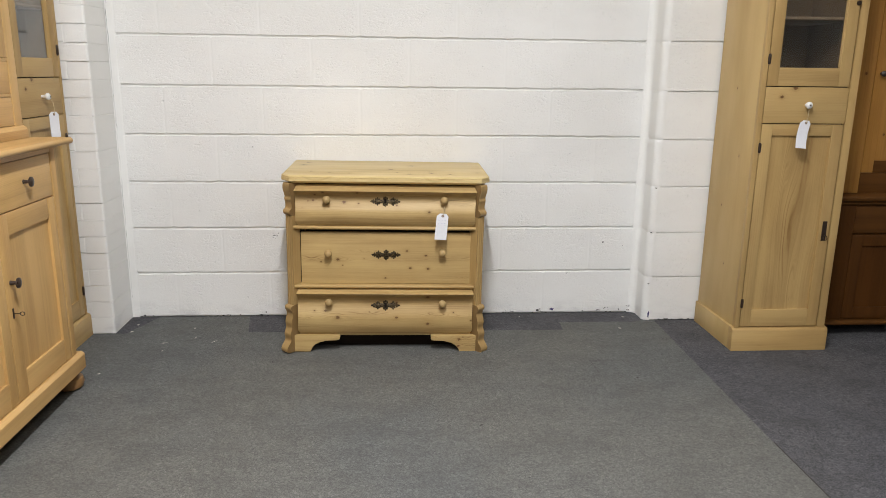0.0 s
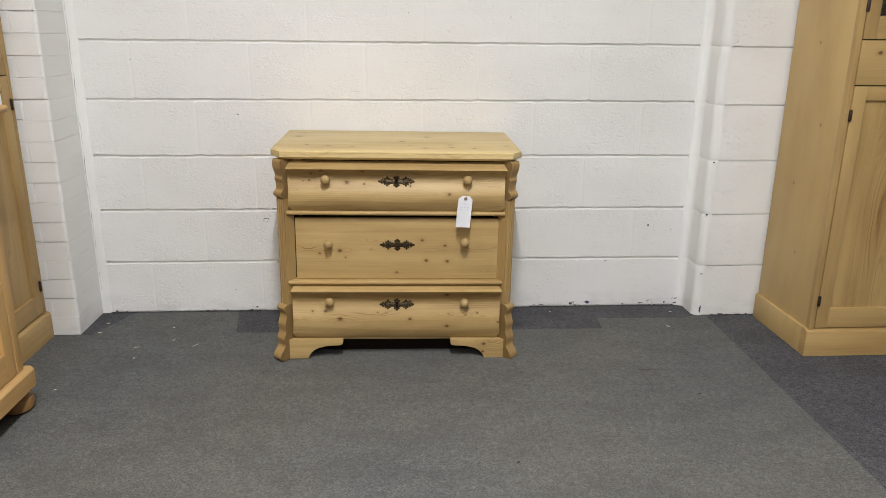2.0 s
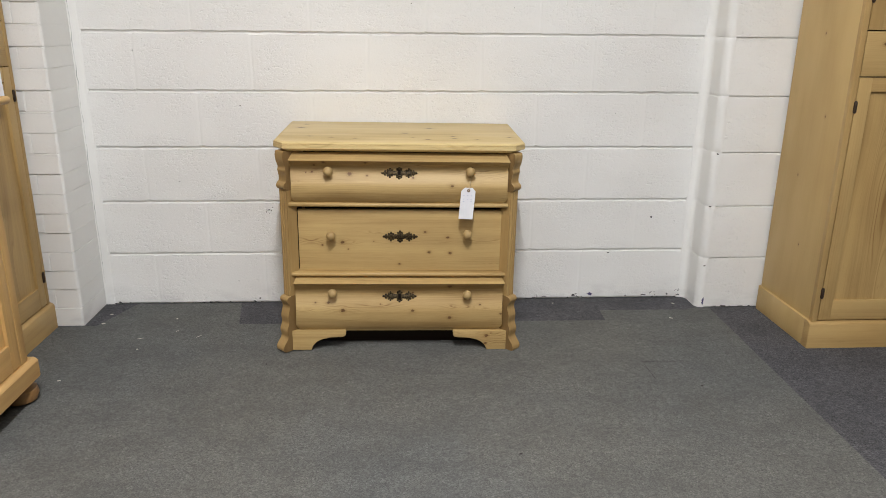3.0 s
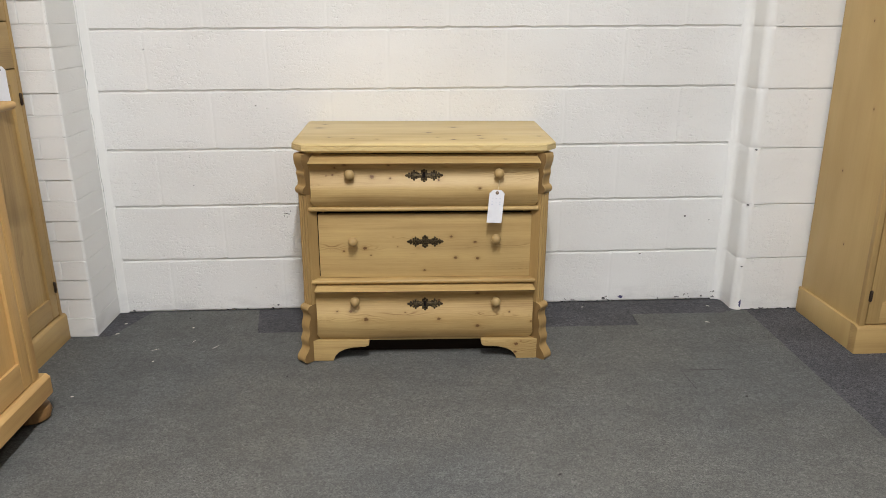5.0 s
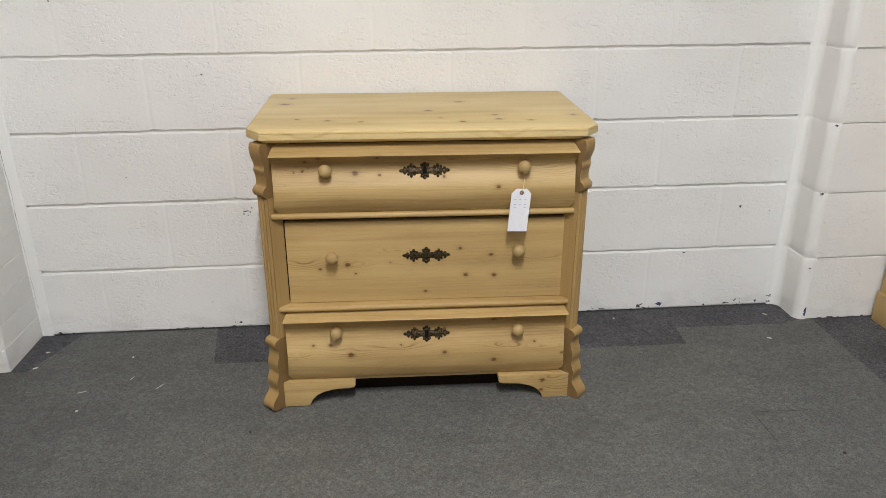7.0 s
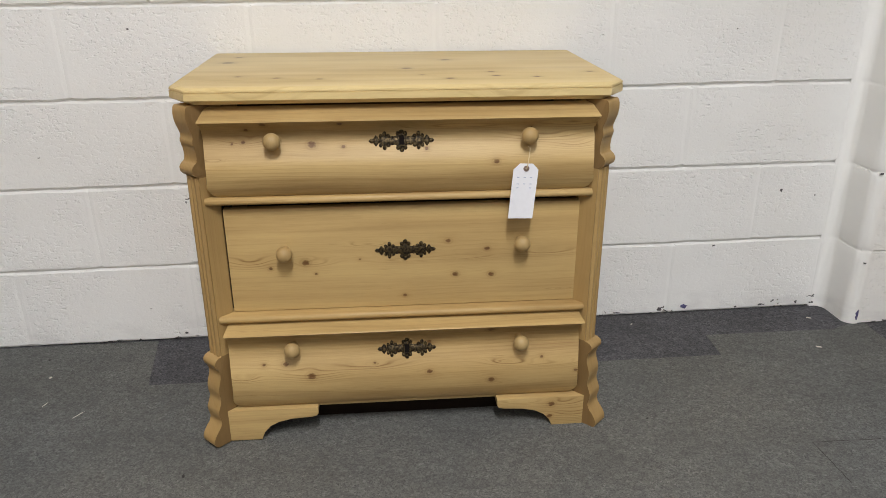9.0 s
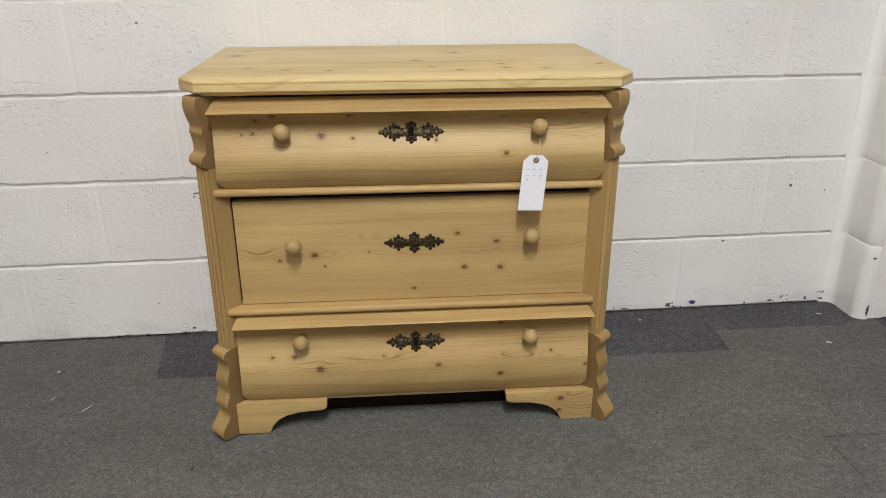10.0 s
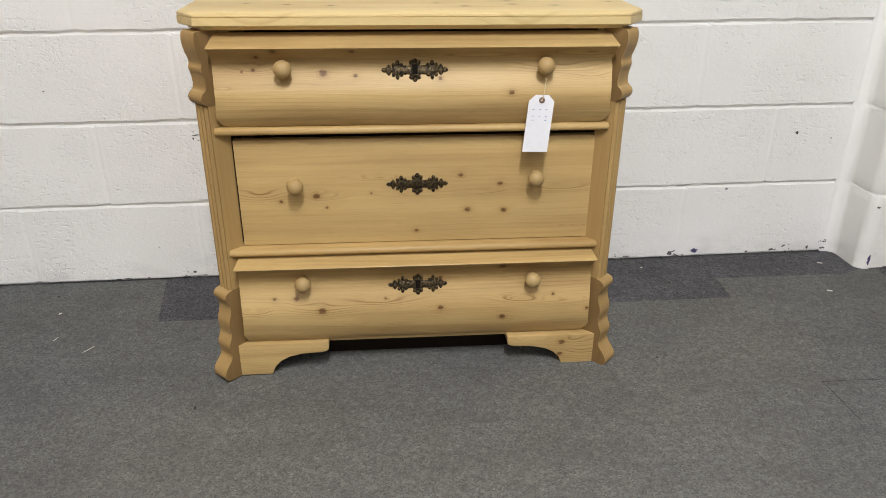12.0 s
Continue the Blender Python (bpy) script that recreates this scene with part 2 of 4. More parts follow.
pine_drawer_c = wood("pine_drawer_lower", "X", "Z", PALE, DEEP, [(-0.2107, 0.161, 0.014), (0.0436, 0.1595, 0.010), (0.1798, 0.1315, 0.012), (0.1786, 0.249, 0.012),
                     (-0.311, 0.188, 0.006), (-0.2648, 0.188, 0.009), (-0.075, 0.183, 0.005), (0.292, 0.181, 0.006), (0.369, 0.1470, 0.007), (0.045, 0.222, 0.008)], rings=125, contrast=1.2, chance=0, seed=4.4,
                     figure=[(-0.211, 0.163, 0.070, 0.016, 1.0), (-0.082, 0.1765, 0.080, 0.010, 0.9), (-0.357, 0.160, 0.040, 0.010, 1.3), (0.2155, 0.173, 0.055, 0.009, 1.2), (0.30, 0.165, 0.10, 0.008, 0.6), (0.06, 0.12, 0.20, 0.006, 0.5)])
pine_frame = wood("pine_frame", "Z", "X", (0.40, 0.265, 0.105, 1), (0.23, 0.134, 0.045, 1), rings=252, contrast=0.8)
pine_stained = wood("pine_stained", "Z", "Y", (0.225, 0.138, 0.053, 1), (0.125, 0.070, 0.024, 1), rings=252, contrast=0.8)
pine_rail = wood("pine_rail", "X", "Z", PALE, DEEP, [(0.3197, 0.0586, 0.012), (0.317, 0.027, 0.010)], rings=150, chance=0, seed=6.0, figure=[(0.345, 0.062, 0.05, 0.013, 1.2), (0.37, 0.03, 0.05, 0.02, 1.1), (0.25, 0.066, 0.05, 0.008, 0.7)])
pine_turned = wood("pine_turned", "Z", "X", (0.43, 0.300, 0.130, 1), (0.24, 0.146, 0.052, 1), rings=300, contrast=0.6)
pine_upright = wood("pine_upright", "Z", "X", PALE2, DEEP2, [(0.035, 0.0, 0.0001)], rings=109, contrast=0.5)
pine_panel = wood("pine_panel", "Z", "X", PALE2, DEEP2, rings=62, contrast=1.05, wander=3.2, figure=[(0.52, 0.190, 0.26, 0.030, 0.9), (0.30, 0.235, 0.20, 0.018, 0.7), (0.74, 0.150, 0.20, 0.016, 0.6)])
pine_cross = wood("pine_cross", "X", "Z", PALE2, DEEP2, [(0.095, 1.120, 0.013), (0.150, 1.156, 0.016)], rings=160, contrast=0.7)
pine_side = wood("pine_side", "Z", "Y", (0.56, 0.400, 0.172, 1), (0.33, 0.200, 0.068, 1), [(0.36, 0.17, 0.006), (0.86, 0.13, 0.007), (1.15, 0.21, 0.006), (0.62, 0.25, 0.006)], rings=76, contrast=0.25)
honey_cross = wood("honey_cross", "Y", "Z", (0.650, 0.415, 0.162, 1), (0.33, 0.178, 0.056, 1), rings=168, contrast=0.8)
honey_upright = wood("honey_upright", "Z", "Y", (0.650, 0.415, 0.162, 1), (0.33, 0.178, 0.056, 1), rings=189, contrast=0.8)
honey_turned = wood("honey_turned", "Z", "X", (0.30, 0.165, 0.062, 1), (0.15, 0.078, 0.026, 1), rings=252)
brown_upright = wood("brown_upright", "Z", "X", (0.42, 0.205, 0.046, 1), (0.18, 0.076, 0.016, 1), [(1.22, 0.11, 0.012), (0.95, 0.24, 0.01)], rings=168, rough=0.40, gloss=0.2)
brown_cross = wood("brown_cross", "X", "Z", (0.100, 0.041, 0.010, 1), (0.042, 0.016, 0.004, 1), rings=151, rough=0.45, gloss=0.1)
brown_dark = wood("brown_dark", "Z", "X", (0.080, 0.031, 0.007, 1), (0.032, 0.012, 0.003, 1), rings=168, rough=0.45, gloss=0.1)
block_paint = wall_paint("block_paint")
brick_paint = wall_paint("brick_paint", 0.4)
plaster = wall_paint("plaster", 0.2)
corner_paint = wall_paint("corner_paint", 0.5)
ceiling_paint = plain("ceiling_paint", (0.78, 0.77, 0.75, 1), 0.8, speckle=0.1, scale=3.0)
far_paint = plain("far_paint", (0.64, 0.62, 0.58, 1), 0.8, speckle=0.2, scale=3.0)
carpet_grey = carpet("carpet_grey", (0.124, 0.1225, 0.111, 1), (0.224, 0.221, 0.200, 1), (0.905, 0.94, 1.0, 1))
carpet_dark = carpet("carpet_dark", (0.055, 0.054, 0.056, 1), (0.178, 0.175, 0.180, 1), (0.95, 0.96, 1.0, 1))
n = Nodes("bronze")
where = n.add("ShaderNodeTexCoord").outputs["Object"]
worn = n.noise(where, 210, 3.0, 0.6)
bronze = n.finish(n.mix(n.span(worn, 0.38, 0.64), (0.022, 0.017, 0.011, 1), (0.110, 0.078, 0.036, 1)), n.span(worn, 0.3, 0.7, 0.60, 0.42), n.bump(worn, 0.4, 0.002), 0.8)
iron = plain("iron", (0.062, 0.042, 0.030, 1), 0.5, 0.6, speckle=0.4)
black_hole = plain("black_hole", (0.010, 0.008, 0.007, 1), 0.9, spec=0.05)
ceramic = plain("ceramic", (0.80, 0.79, 0.76, 1), 0.14, speckle=0.02)
paper = plain("paper", (0.80, 0.80, 0.82, 1), 0.75, spec=0.2, speckle=0.05)
ink = plain("ink", (0.36, 0.42, 0.55, 1), 0.8)
string_fibre = plain("string_fibre", (0.62, 0.50, 0.30, 1), 0.9)
eyelet_brown = plain("eyelet_brown", (0.22, 0.15, 0.11, 1), 0.5)
knob_black = plain("knob_black", (0.040, 0.026, 0.020, 1), 0.32)
# inside wood, its brown darkened to carry the shade behind glass and gaps
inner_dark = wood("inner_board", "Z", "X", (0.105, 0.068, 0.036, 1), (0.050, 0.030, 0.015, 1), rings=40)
# near-black: shade in the drawer gaps and under the chest put into colour
inner_shade = wood("inner_shade_wood", "X", "Z", (0.014, 0.009, 0.006, 1), (0.007, 0.005, 0.003, 1), rings=40, gloss=0.1)
chip_grey = plain("chip_grey", (0.10, 0.095, 0.095, 1), 0.8)
chip_blue = plain("chip_blue", (0.075, 0.070, 0.16, 1), 0.7)
crumb_pale = plain("crumb_pale", (0.62, 0.58, 0.50, 1), 0.8)
crumb_dark = plain("crumb_dark", (0.03, 0.025, 0.022, 1), 0.8)
n = Nodes("window_glass")
n.out.inputs["Transmission Weight"].default_value = 1.0
glass = n.finish((0.96, 0.98, 0.97, 1), 0.03, spec=0.12)


# ---- mesh helpers ----
def part(name, bm, material, parent=None, label="", smooth=35):
    """Links a bmesh as one mesh object under a thing or a part. Broad faces beside narrow rounded edges stay flat."""
    bmesh.ops.recalc_face_normals(bm, faces=bm.faces)
    limit, sizes = radians(smooth), {f: f.calc_area() for f in bm.faces}
    broad = []
    for f in bm.faces:
        beside = [g for e in f.edges if len(e.link_faces) == 2 and e.calc_face_angle(9.0) < limit for g in e.link_faces if g is not f]
        broad.append(bool(beside) and sizes[f] > 6 * max(sizes[g] for g in beside))
    me = bpy.data.meshes.new(name)
    bm.to_mesh(me)
    bm.free()
    me.materials.append(material)
    if smooth:
        for p, flat in zip(me.polygons, broad):
            p.use_smooth = not flat
        me.set_sharp_from_angle(angle=radians(smooth))
    ob = new(name, me)
    if parent is not None:
        ob.parent = parent
    if label:
        ob["label"] = label
    return ob


def thing(name, m, label, category, group=""):
    ob = new(name)
    ob.empty_display_size = 0.1
    ob.matrix_world = m
    return tagged(ob, label, category, group)


def box(bm, x0, x1, y0, y1, z0, z1, bevel=0.002, steps=2):
    piece = bmesh.new()
    bmesh.ops.create_cube(piece, size=1)
    for v in piece.verts:
        v.co = Vector(((x0 + x1) / 2 + v.co.x * (x1 - x0), (y0 + y1) / 2 + v.co.y * (y1 - y0), (z0 + z1) / 2 + v.co.z * (z1 - z0)))
    if bevel:
        bmesh.ops.bevel(piece, geom=piece.edges[:], offset=bevel, segments=steps, affect="EDGES", profile=0.6)
    return merge(bm, piece)


def merge(bm, piece):
    me = bpy.data.meshes.new("piece")
    piece.to_mesh(me)
    piece.free()
    bm.from_mesh(me)
    bpy.data.meshes.remove(me)
    return bm


def boxed(*args, **kw):
    return box(bmesh.new(), *args, **kw)


def extruded(points, axis, a, b, bevel=0.0):
    """A closed outline swept along an axis from a to b. points: the two other coordinates, in x, y, z order."""
    bm = bmesh.new()

    def at(p, s):
        return {"x": (s, p[0], p[1]), "y": (p[0], s, p[1]), "z": (p[0], p[1], s)}[axis]

    ends = [[bm.verts.new(at(p, s)) for p in points] for s in (a, b)]
    k = len(points)
    for i in range(k):
        bm.faces.new((ends[0][i], ends[0][(i + 1) % k], ends[1][(i + 1) % k], ends[1][i]))
    caps = [bm.faces.new(ends[0]), bm.faces.new(ends[1][::-1])]
    if bevel:
        edges = {e for f in caps for e in f.edges}
        bmesh.ops.bevel(bm, geom=list(edges), offset=bevel, segments=2, affect="EDGES", profile=0.6)
    return bm


def lathe(profile, turns=24, m=None):
    """Profile of (radius, height) turned round z."""
    bm = bmesh.new()
    rings = []
    for r, z in profile:
        if r < 1e-6:
            rings.append([bm.verts.new((0, 0, z))])
        else:
            rings.append([bm.verts.new((r * math.cos(2 * math.pi * i / turns), r * math.sin(2 * math.pi * i / turns), z)) for i in range(turns)])
    for a, b in zip(rings, rings[1:]):
        for i in range(turns):
            j = (i + 1) % turns
            quad = [a[i % len(a)], a[j % len(a)], b[j % len(b)], b[i % len(b)]]
            bm.faces.new(list(dict.fromkeys(quad)))
    if m is not None:
        bmesh.ops.transform(bm, matrix=m, verts=bm.verts)
    return bm


def cord(points, radius, sides=6):
    """A thin round string along points."""
    bm = bmesh.new()
    rings = []
    pts = [Vector(p) for p in points]
    for i, p in enumerate(pts):
        d = (pts[min(i + 1, len(pts) - 1)] - pts[max(i - 1, 0)]).normalized()
        s = d.cross(Vector((0.3, 1, 0.2))).normalized()
        u = d.cross(s)
        rings.append([bm.verts.new(p + radius * (s * math.cos(2 * math.pi * k / sides) + u * math.sin(2 * math.pi * k / sides))) for k in range(sides)])
    for a, b in zip(rings, rings[1:]):
        for k in range(sides):
            bm.faces.new((a[k], a[(k + 1) % sides], b[(k + 1) % sides], b[k]))
    bm.faces.new(rings[0]), bm.faces.new(rings[-1])
    return bm


def cut_tag(parent_m, label, width=0.050, tall=0.112, bend=0.0, string=0.03, lines=True, lean=0.0):
    """A card luggage tag hanging from a knob: origin at its eyelet, front towards -y."""
    tag = thing("price_tag", parent_m, label, "tag", "price tags")
    w, c, top = width / 2, width * 0.24, 0.010
    rows = [(top, w - c), (top - c, w)] + [(top - c - (tall - c) * i / 6, w) for i in range(1, 7)]
    bm = bmesh.new()
    rings = []
    for z, half in rows:
        f = (top - z) / tall
        y, dx = bend * f * f * 0.6, -lean * f - bend * f * f * 0.3
        rings.append([bm.verts.new((s * half + dx, y + d, z)) for s, d in ((-1, -0.0003), (1, -0.0003), (1, 0.0003), (-1, 0.0003))])
    for a, b in zip(rings, rings[1:]):
        for k in range(4):
            bm.faces.new((a[k], a[(k + 1) % 4], b[(k + 1) % 4], b[k]))
    bm.faces.new(rings[0]), bm.faces.new(rings[-1])
    part("card", bm, paper, tag)
    part("eyelet", lathe([(0.0018, 0), (0.0055, 0), (0.006, 0.0006), (0.0045, 0.0012), (0.0018, 0.001)], 16, pose(0, -0.0004, 0, 90)), eyelet_brown, tag, "brown reinforced eyelet")
    part("string", cord([(0, -0.001, -0.001), (0.001, -0.004, 0.006), (0.003, -0.001, string * 0.5), (0.006, 0.006, string), (0.002, 0.010, string + 0.002)], 0.0009), string_fibre, tag, "thin cotton string")
    if lines:
        for row, z in ((0, -0.016), (1, -0.029), (1.6, -0.037)):
            for k in range(3):
                x = -0.014 + 0.013 * k - lean * 0.25
                if row == 1.6 and k == 1:
                    continue
                part("ink_mark", boxed(x - 0.0022, x + 0.0022, -0.0009 + bend * 0.02, -0.0004 + bend * 0.02, z - 0.0028, z - 0.0015, 0), ink, tag, "faded blue ink mark")
    return tag


# ---- the room ----
WALL, PIER_L, PIER_R = 3.575, 3.342, 3.449
LEFT, RIGHT = -1.307, 1.232
COURSE, BLOCK = 0.2255, 0.456

floor = part("floor", boxed(-4.2, 5.2, -5.2, 3.9, -0.12, -0.0015, 0), carpet_dark, smooth=0)
tagged(floor, "dark blue-grey carpet tiles on the showroom floor", "floor", kind="structure")

sheet = extruded([(-2.2, -4.9), (1.205, -4.9), (1.262, 2.2), (1.291, 3.447), (1.232, 3.447), (1.180, 3.425), (0.806, 3.432), (0.800, 3.322), (-0.700, 3.336),
                  (-0.735, 3.573), (-1.175, 3.573), (-1.262, 3.340), (-2.2, 3.340)], "z", -0.0013, 0.0)
sheet = part("carpet_sheet", sheet, carpet_grey, smooth=0)
tagged(sheet, "worn mid-grey felt carpet cut short of the wall", "carpet", kind="structure")

wall_north = part("wall_north", boxed(LEFT - 0.003, RIGHT + 0.05, WALL + 0.0108, WALL + 0.2, -0.1, 3.8, 0), block_paint, smooth=0)
tagged(wall_north, "white-painted concrete block wall with chipped foot", "wall", kind="structure")
pier_right = part("wall_pier_right", boxed(RIGHT + 0.0095, 1.80, PIER_R + 0.0095, WALL + 0.2, -0.1, 3.8, 0), block_paint, smooth=0)
tagged(pier_right, "white-painted concrete block pier beside a cupboard", "wall", kind="structure")
pier_left = part("wall_pier_left", boxed(-1.90, LEFT - 0.0040, PIER_L + 0.0050, WALL + 0.2, -0.1, 3.8, 0), brick_paint, smooth=0)
tagged(pier_left, "white-painted brick pier in the corner", "wall", kind="structure")
for name, args in (("wall_north_far", (1.80, 5.2, WALL + 0.005, WALL + 0.2, -0.1, 3.8)), ("wall_west", (-2.1, -1.90, 0.6, WALL + 0.2, -0.1, 3.8)), ("wall_west_far", (-4.4, -4.2, -5.2, 0.6, -0.1, 3.8)),
                   ("wall_west_return", (-4.4, -2.1, 0.6, 0.8, -0.1, 3.8)), ("wall_east", (5.0, 5.2, -5.2, WALL, -0.1, 3.8)), ("wall_south", (-4.4, 5.2, -5.4, -5.2, -0.1, 3.8))):
    tagged(part(name, boxed(*args, 0), plaster if name in ("wall_north_far", "wall_west") else far_paint, smooth=0), "plain painted wall closing the showroom", "wall", kind="structure")
tagged(part("ceiling", boxed(-4.4, 5.2, -5.4, 3.9, 3.8, 3.9, 0), ceiling_paint, smooth=0), "plain white-painted ceiling", "ceiling", kind="structure")

# thick smooth paint over the pier's rounded arris, its return and the fillet in the inner corner
ARRIS, COVE = 0.030, 0.026
coat = [(RIGHT + 0.040, PIER_R + 0.010), (RIGHT + 0.037, PIER_R + 0.0004), (RIGHT + 0.032, PIER_R - 0.0006)]
coat += [(RIGHT - 0.0006 + ARRIS * (1 - math.sin(radians(a))), PIER_R - 0.0006 + ARRIS * (1 - math.cos(radians(a)))) for a in range(0, 91, 9)]
coat += [(RIGHT - 0.0006 - COVE * (1 - math.cos(radians(a))), WALL - 0.0012 - COVE * (1 - math.sin(radians(a)))) for a in range(0, 91, 9)]
coat += [(RIGHT - COVE - 0.010, WALL - 0.0010), (RIGHT - COVE - 0.014, WALL + 0.003), (RIGHT + 0.02, WALL + 0.003), (RIGHT + 0.02, PIER_R + 0.02)]


def daubed(outline, top):
    """A brushed-on coat of paint: sunk a little over each bed joint, uneven between them."""
    r = random.Random(11)
    bm, rings = bmesh.new(), []
    heights = [0.0] + sorted(COURSE * k + d for k in range(1, 16) for d in (-0.075, -0.030, -0.010, -0.004, 0.0, 0.004, 0.010, 0.045)) + [top]
    for z in heights:
        off = min(abs(z - COURSE * k) for k in range(1, 17))
        sunk = 0.0030 * math.exp(-(off / 0.0055) ** 2)
        ring = []
        for i, (x, y) in enumerate(outline):
            live = 3 <= i < len(outline) - 5
            wave = (r.random() - 0.35) * 0.0013 if live else 0.0
            ring.append(bm.verts.new((x + (sunk - wave if live else 0.0), y + (sunk * (i < 15) - wave * 0.5 if live else 0.0), z)))
        rings.append(ring)
    k = len(outline)
    for a, b in zip(rings, rings[1:]):
        for i in range(k):
            bm.faces.new((a[i], a[(i + 1) % k], b[(i + 1) % k], b[i]))
    bm.faces.new(rings[0])
    bm.faces.new(rings[-1])
    bmesh.ops.recalc_face_normals(bm, faces=bm.faces)
    return bm


tagged(part("painted_corner", daubed(coat, 3.7), corner_paint, smooth=60), "thick white paint rounding the pier's corners", "wall", kind="structure")
coat = [(LEFT - 0.002, WALL + 0.004), (LEFT - 0.002, WALL - 0.0014), (LEFT + 0.026, WALL - 0.0014), (LEFT + 0.034, WALL - 0.0008), (LEFT + 0.040, WALL + 0.003)]
tagged(part("painted_corner", extruded(coat, "z", 0.0, 3.7), plaster, smooth=60), "thick white paint filling the corner by the brick pier", "wall", kind="structure")


# ---- the chest of drawers ----
CHEST = pose(-0.049, 3.10, 0.0005, 0, 0.55, -0.5)
chest = thing("chest_of_drawers", CHEST, "stripped pine chest with three drawers, two bulging, scrolled canted corners", "chest of drawers")


def drawer_profile(top, front, bottom):
    """Side outline of a bulging drawer front: sloping lip, deep hollow neck, full belly that turns back underneath."""
    pts = [(0.02, bottom), (0.02, top - 0.030), (0.005, top - 0.003), (0.0, top), (-0.0505, front + 0.0006), (-0.0540, front - 0.0008), (-0.0550, front - 0.0022), (-0.0535, front - 0.0040)]
    start = front - 0.0040
    tall = start - bottom
    for i in range(1, 41):
        s = i / 40
        if s < 0.19:
            y = -0.0535 + 0.0375 * math.sin(s / 0.19 * math.pi / 2) ** 0.85
        elif s < 0.62:
            y = -0.0160 - 0.0230 * (0.5 - 0.5 * math.cos((s - 0.19) / 0.43 * math.pi))
        else:
            y = -0.0390 + 0.0200 * ((s - 0.62) / 0.38) ** 2.3
        pts.append((y, start - tall * s))
    return pts


def face_at(profile, z):
    """How far forward the drawer's outline stands at height z."""
    outline = profile[7:]
    return float(np.interp(z, [p[1] for p in outline[::-1]], [p[0] for p in outline[::-1]]))


def lean_at(profile, z):
    """How many degrees the drawer's face leans back at height z."""
    return -math.degrees(math.atan2(face_at(profile, z + 0.014) - face_at(profile, z - 0.014), 0.028))


def chamfered(inset):
    h, f, b, c = 0.4395 - inset, -0.036 + inset, 0.464 - inset * 0.3, 0.038 - inset * 0.4
    return [(x - 0.0035, y) for x, y in ((-h - 0.004, b), (-h, f + c * 1.3), (-h + c, f), (h - c, f), (h, f + c * 1.3), (h + 0.004, b))]


def stacked(levels):
    bm = bmesh.new()
    rings = [[bm.verts.new((x, y, z + 0.009 * max(0.0, y - 0.02))) for x, y in chamfered(inset)] for z, inset in levels]
    for a, b in zip(rings, rings[1:]):
        for k in range(6):
            bm.faces.new((a[k], a[(k + 1) % 6], b[(k + 1) % 6], b[k]))
    bm.faces.new(rings[0]), bm.faces.new(rings[-1])
    return bm


part("top", stacked([(0.7435, 0.017), (0.7490, 0.014), (0.7505, 0.003), (0.7535, 0.0), (0.7660, 0.0), (0.7665, 0.0020), (0.7680, 0.0020), (0.7685, 0.0004), (0.7722, 0.0010), (0.7742, 0.0035), (0.7762, 0.007), (0.7770, 0.011)]), pine_top, chest, "pale pine top with clipped front corners, lightened further for overhead light")
for s in (-1, 1):
    part("side_panel", boxed(*sorted((s * 0.398, s * 0.418)), 0.036, 0.44, 0.0, 0.7432), pine_side, chest)
    part("stile", boxed(*sorted((s * 0.3725, s * 0.409)), 0.0, 0.03, 0.0, 0.7432, 0.0015), pine_frame, chest)
    for z0, z1 in ((0.5625, 0.7430), (0.080, 0.2800)):
        part("stile_lining", boxed(*sorted((s * 0.3480, s * 0.3722)), 0.003, 0.03, z0, z1, 0.0008), pine_frame, chest)
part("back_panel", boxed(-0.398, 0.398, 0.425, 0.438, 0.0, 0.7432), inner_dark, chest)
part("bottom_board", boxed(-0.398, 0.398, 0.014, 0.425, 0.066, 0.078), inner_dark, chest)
# board added so the shade under the chest is near-black by colour
part("plinth_board", boxed(-0.398, 0.398, 0.050, 0.066, 0.001, 0.0655), inner_shade, chest, "near-black board added to carry the shade under the lowest drawer")
# rails coloured near-black so the gaps beside the beads look shaded
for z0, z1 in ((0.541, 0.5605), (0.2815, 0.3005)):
    part("rail", boxed(-0.372, 0.372, 0.026, 0.06, z0 + 0.002, z1), inner_shade, chest)
# strip added only to paint the middle drawer's left gap dark
part("drawer_runner", boxed(-0.372, -0.360, 0.021, 0.06, 0.302, 0.540, 0.0), inner_shade, chest)
for z in (0.5545, 0.2955):
    nose = [(0.020, -0.0075), (0.020, 0.0075)] + [(-0.0215 - 0.0075 * math.sin(radians(a)), 0.0075 * math.cos(radians(a))) for a in range(0, 181, 20)]
    part("bead", extruded([(y, z + dz) for y, dz in nose], "x", -0.3935, 0.3795, 0.002), pine_rail, chest, "half-round pine bead between drawers")


def knob(parent, x, y, z, r=0.0168, out=0.031):
    prof = [(0.0085, 0.004), (0.0080, -0.006), (0.0085, -0.014)]
    for i in range(0, 11):
        a = radians(-58 + 148 * i / 10)
        prof.append((r * math.cos(a) if i < 10 else 0.0, -out - r * 0.92 * math.sin(a) + 0.002))
    part("knob", lathe(prof, 24, pose(x, y, z) @ pose(0, 0, 0, -90)), pine_turned, parent, "turned pine knob")


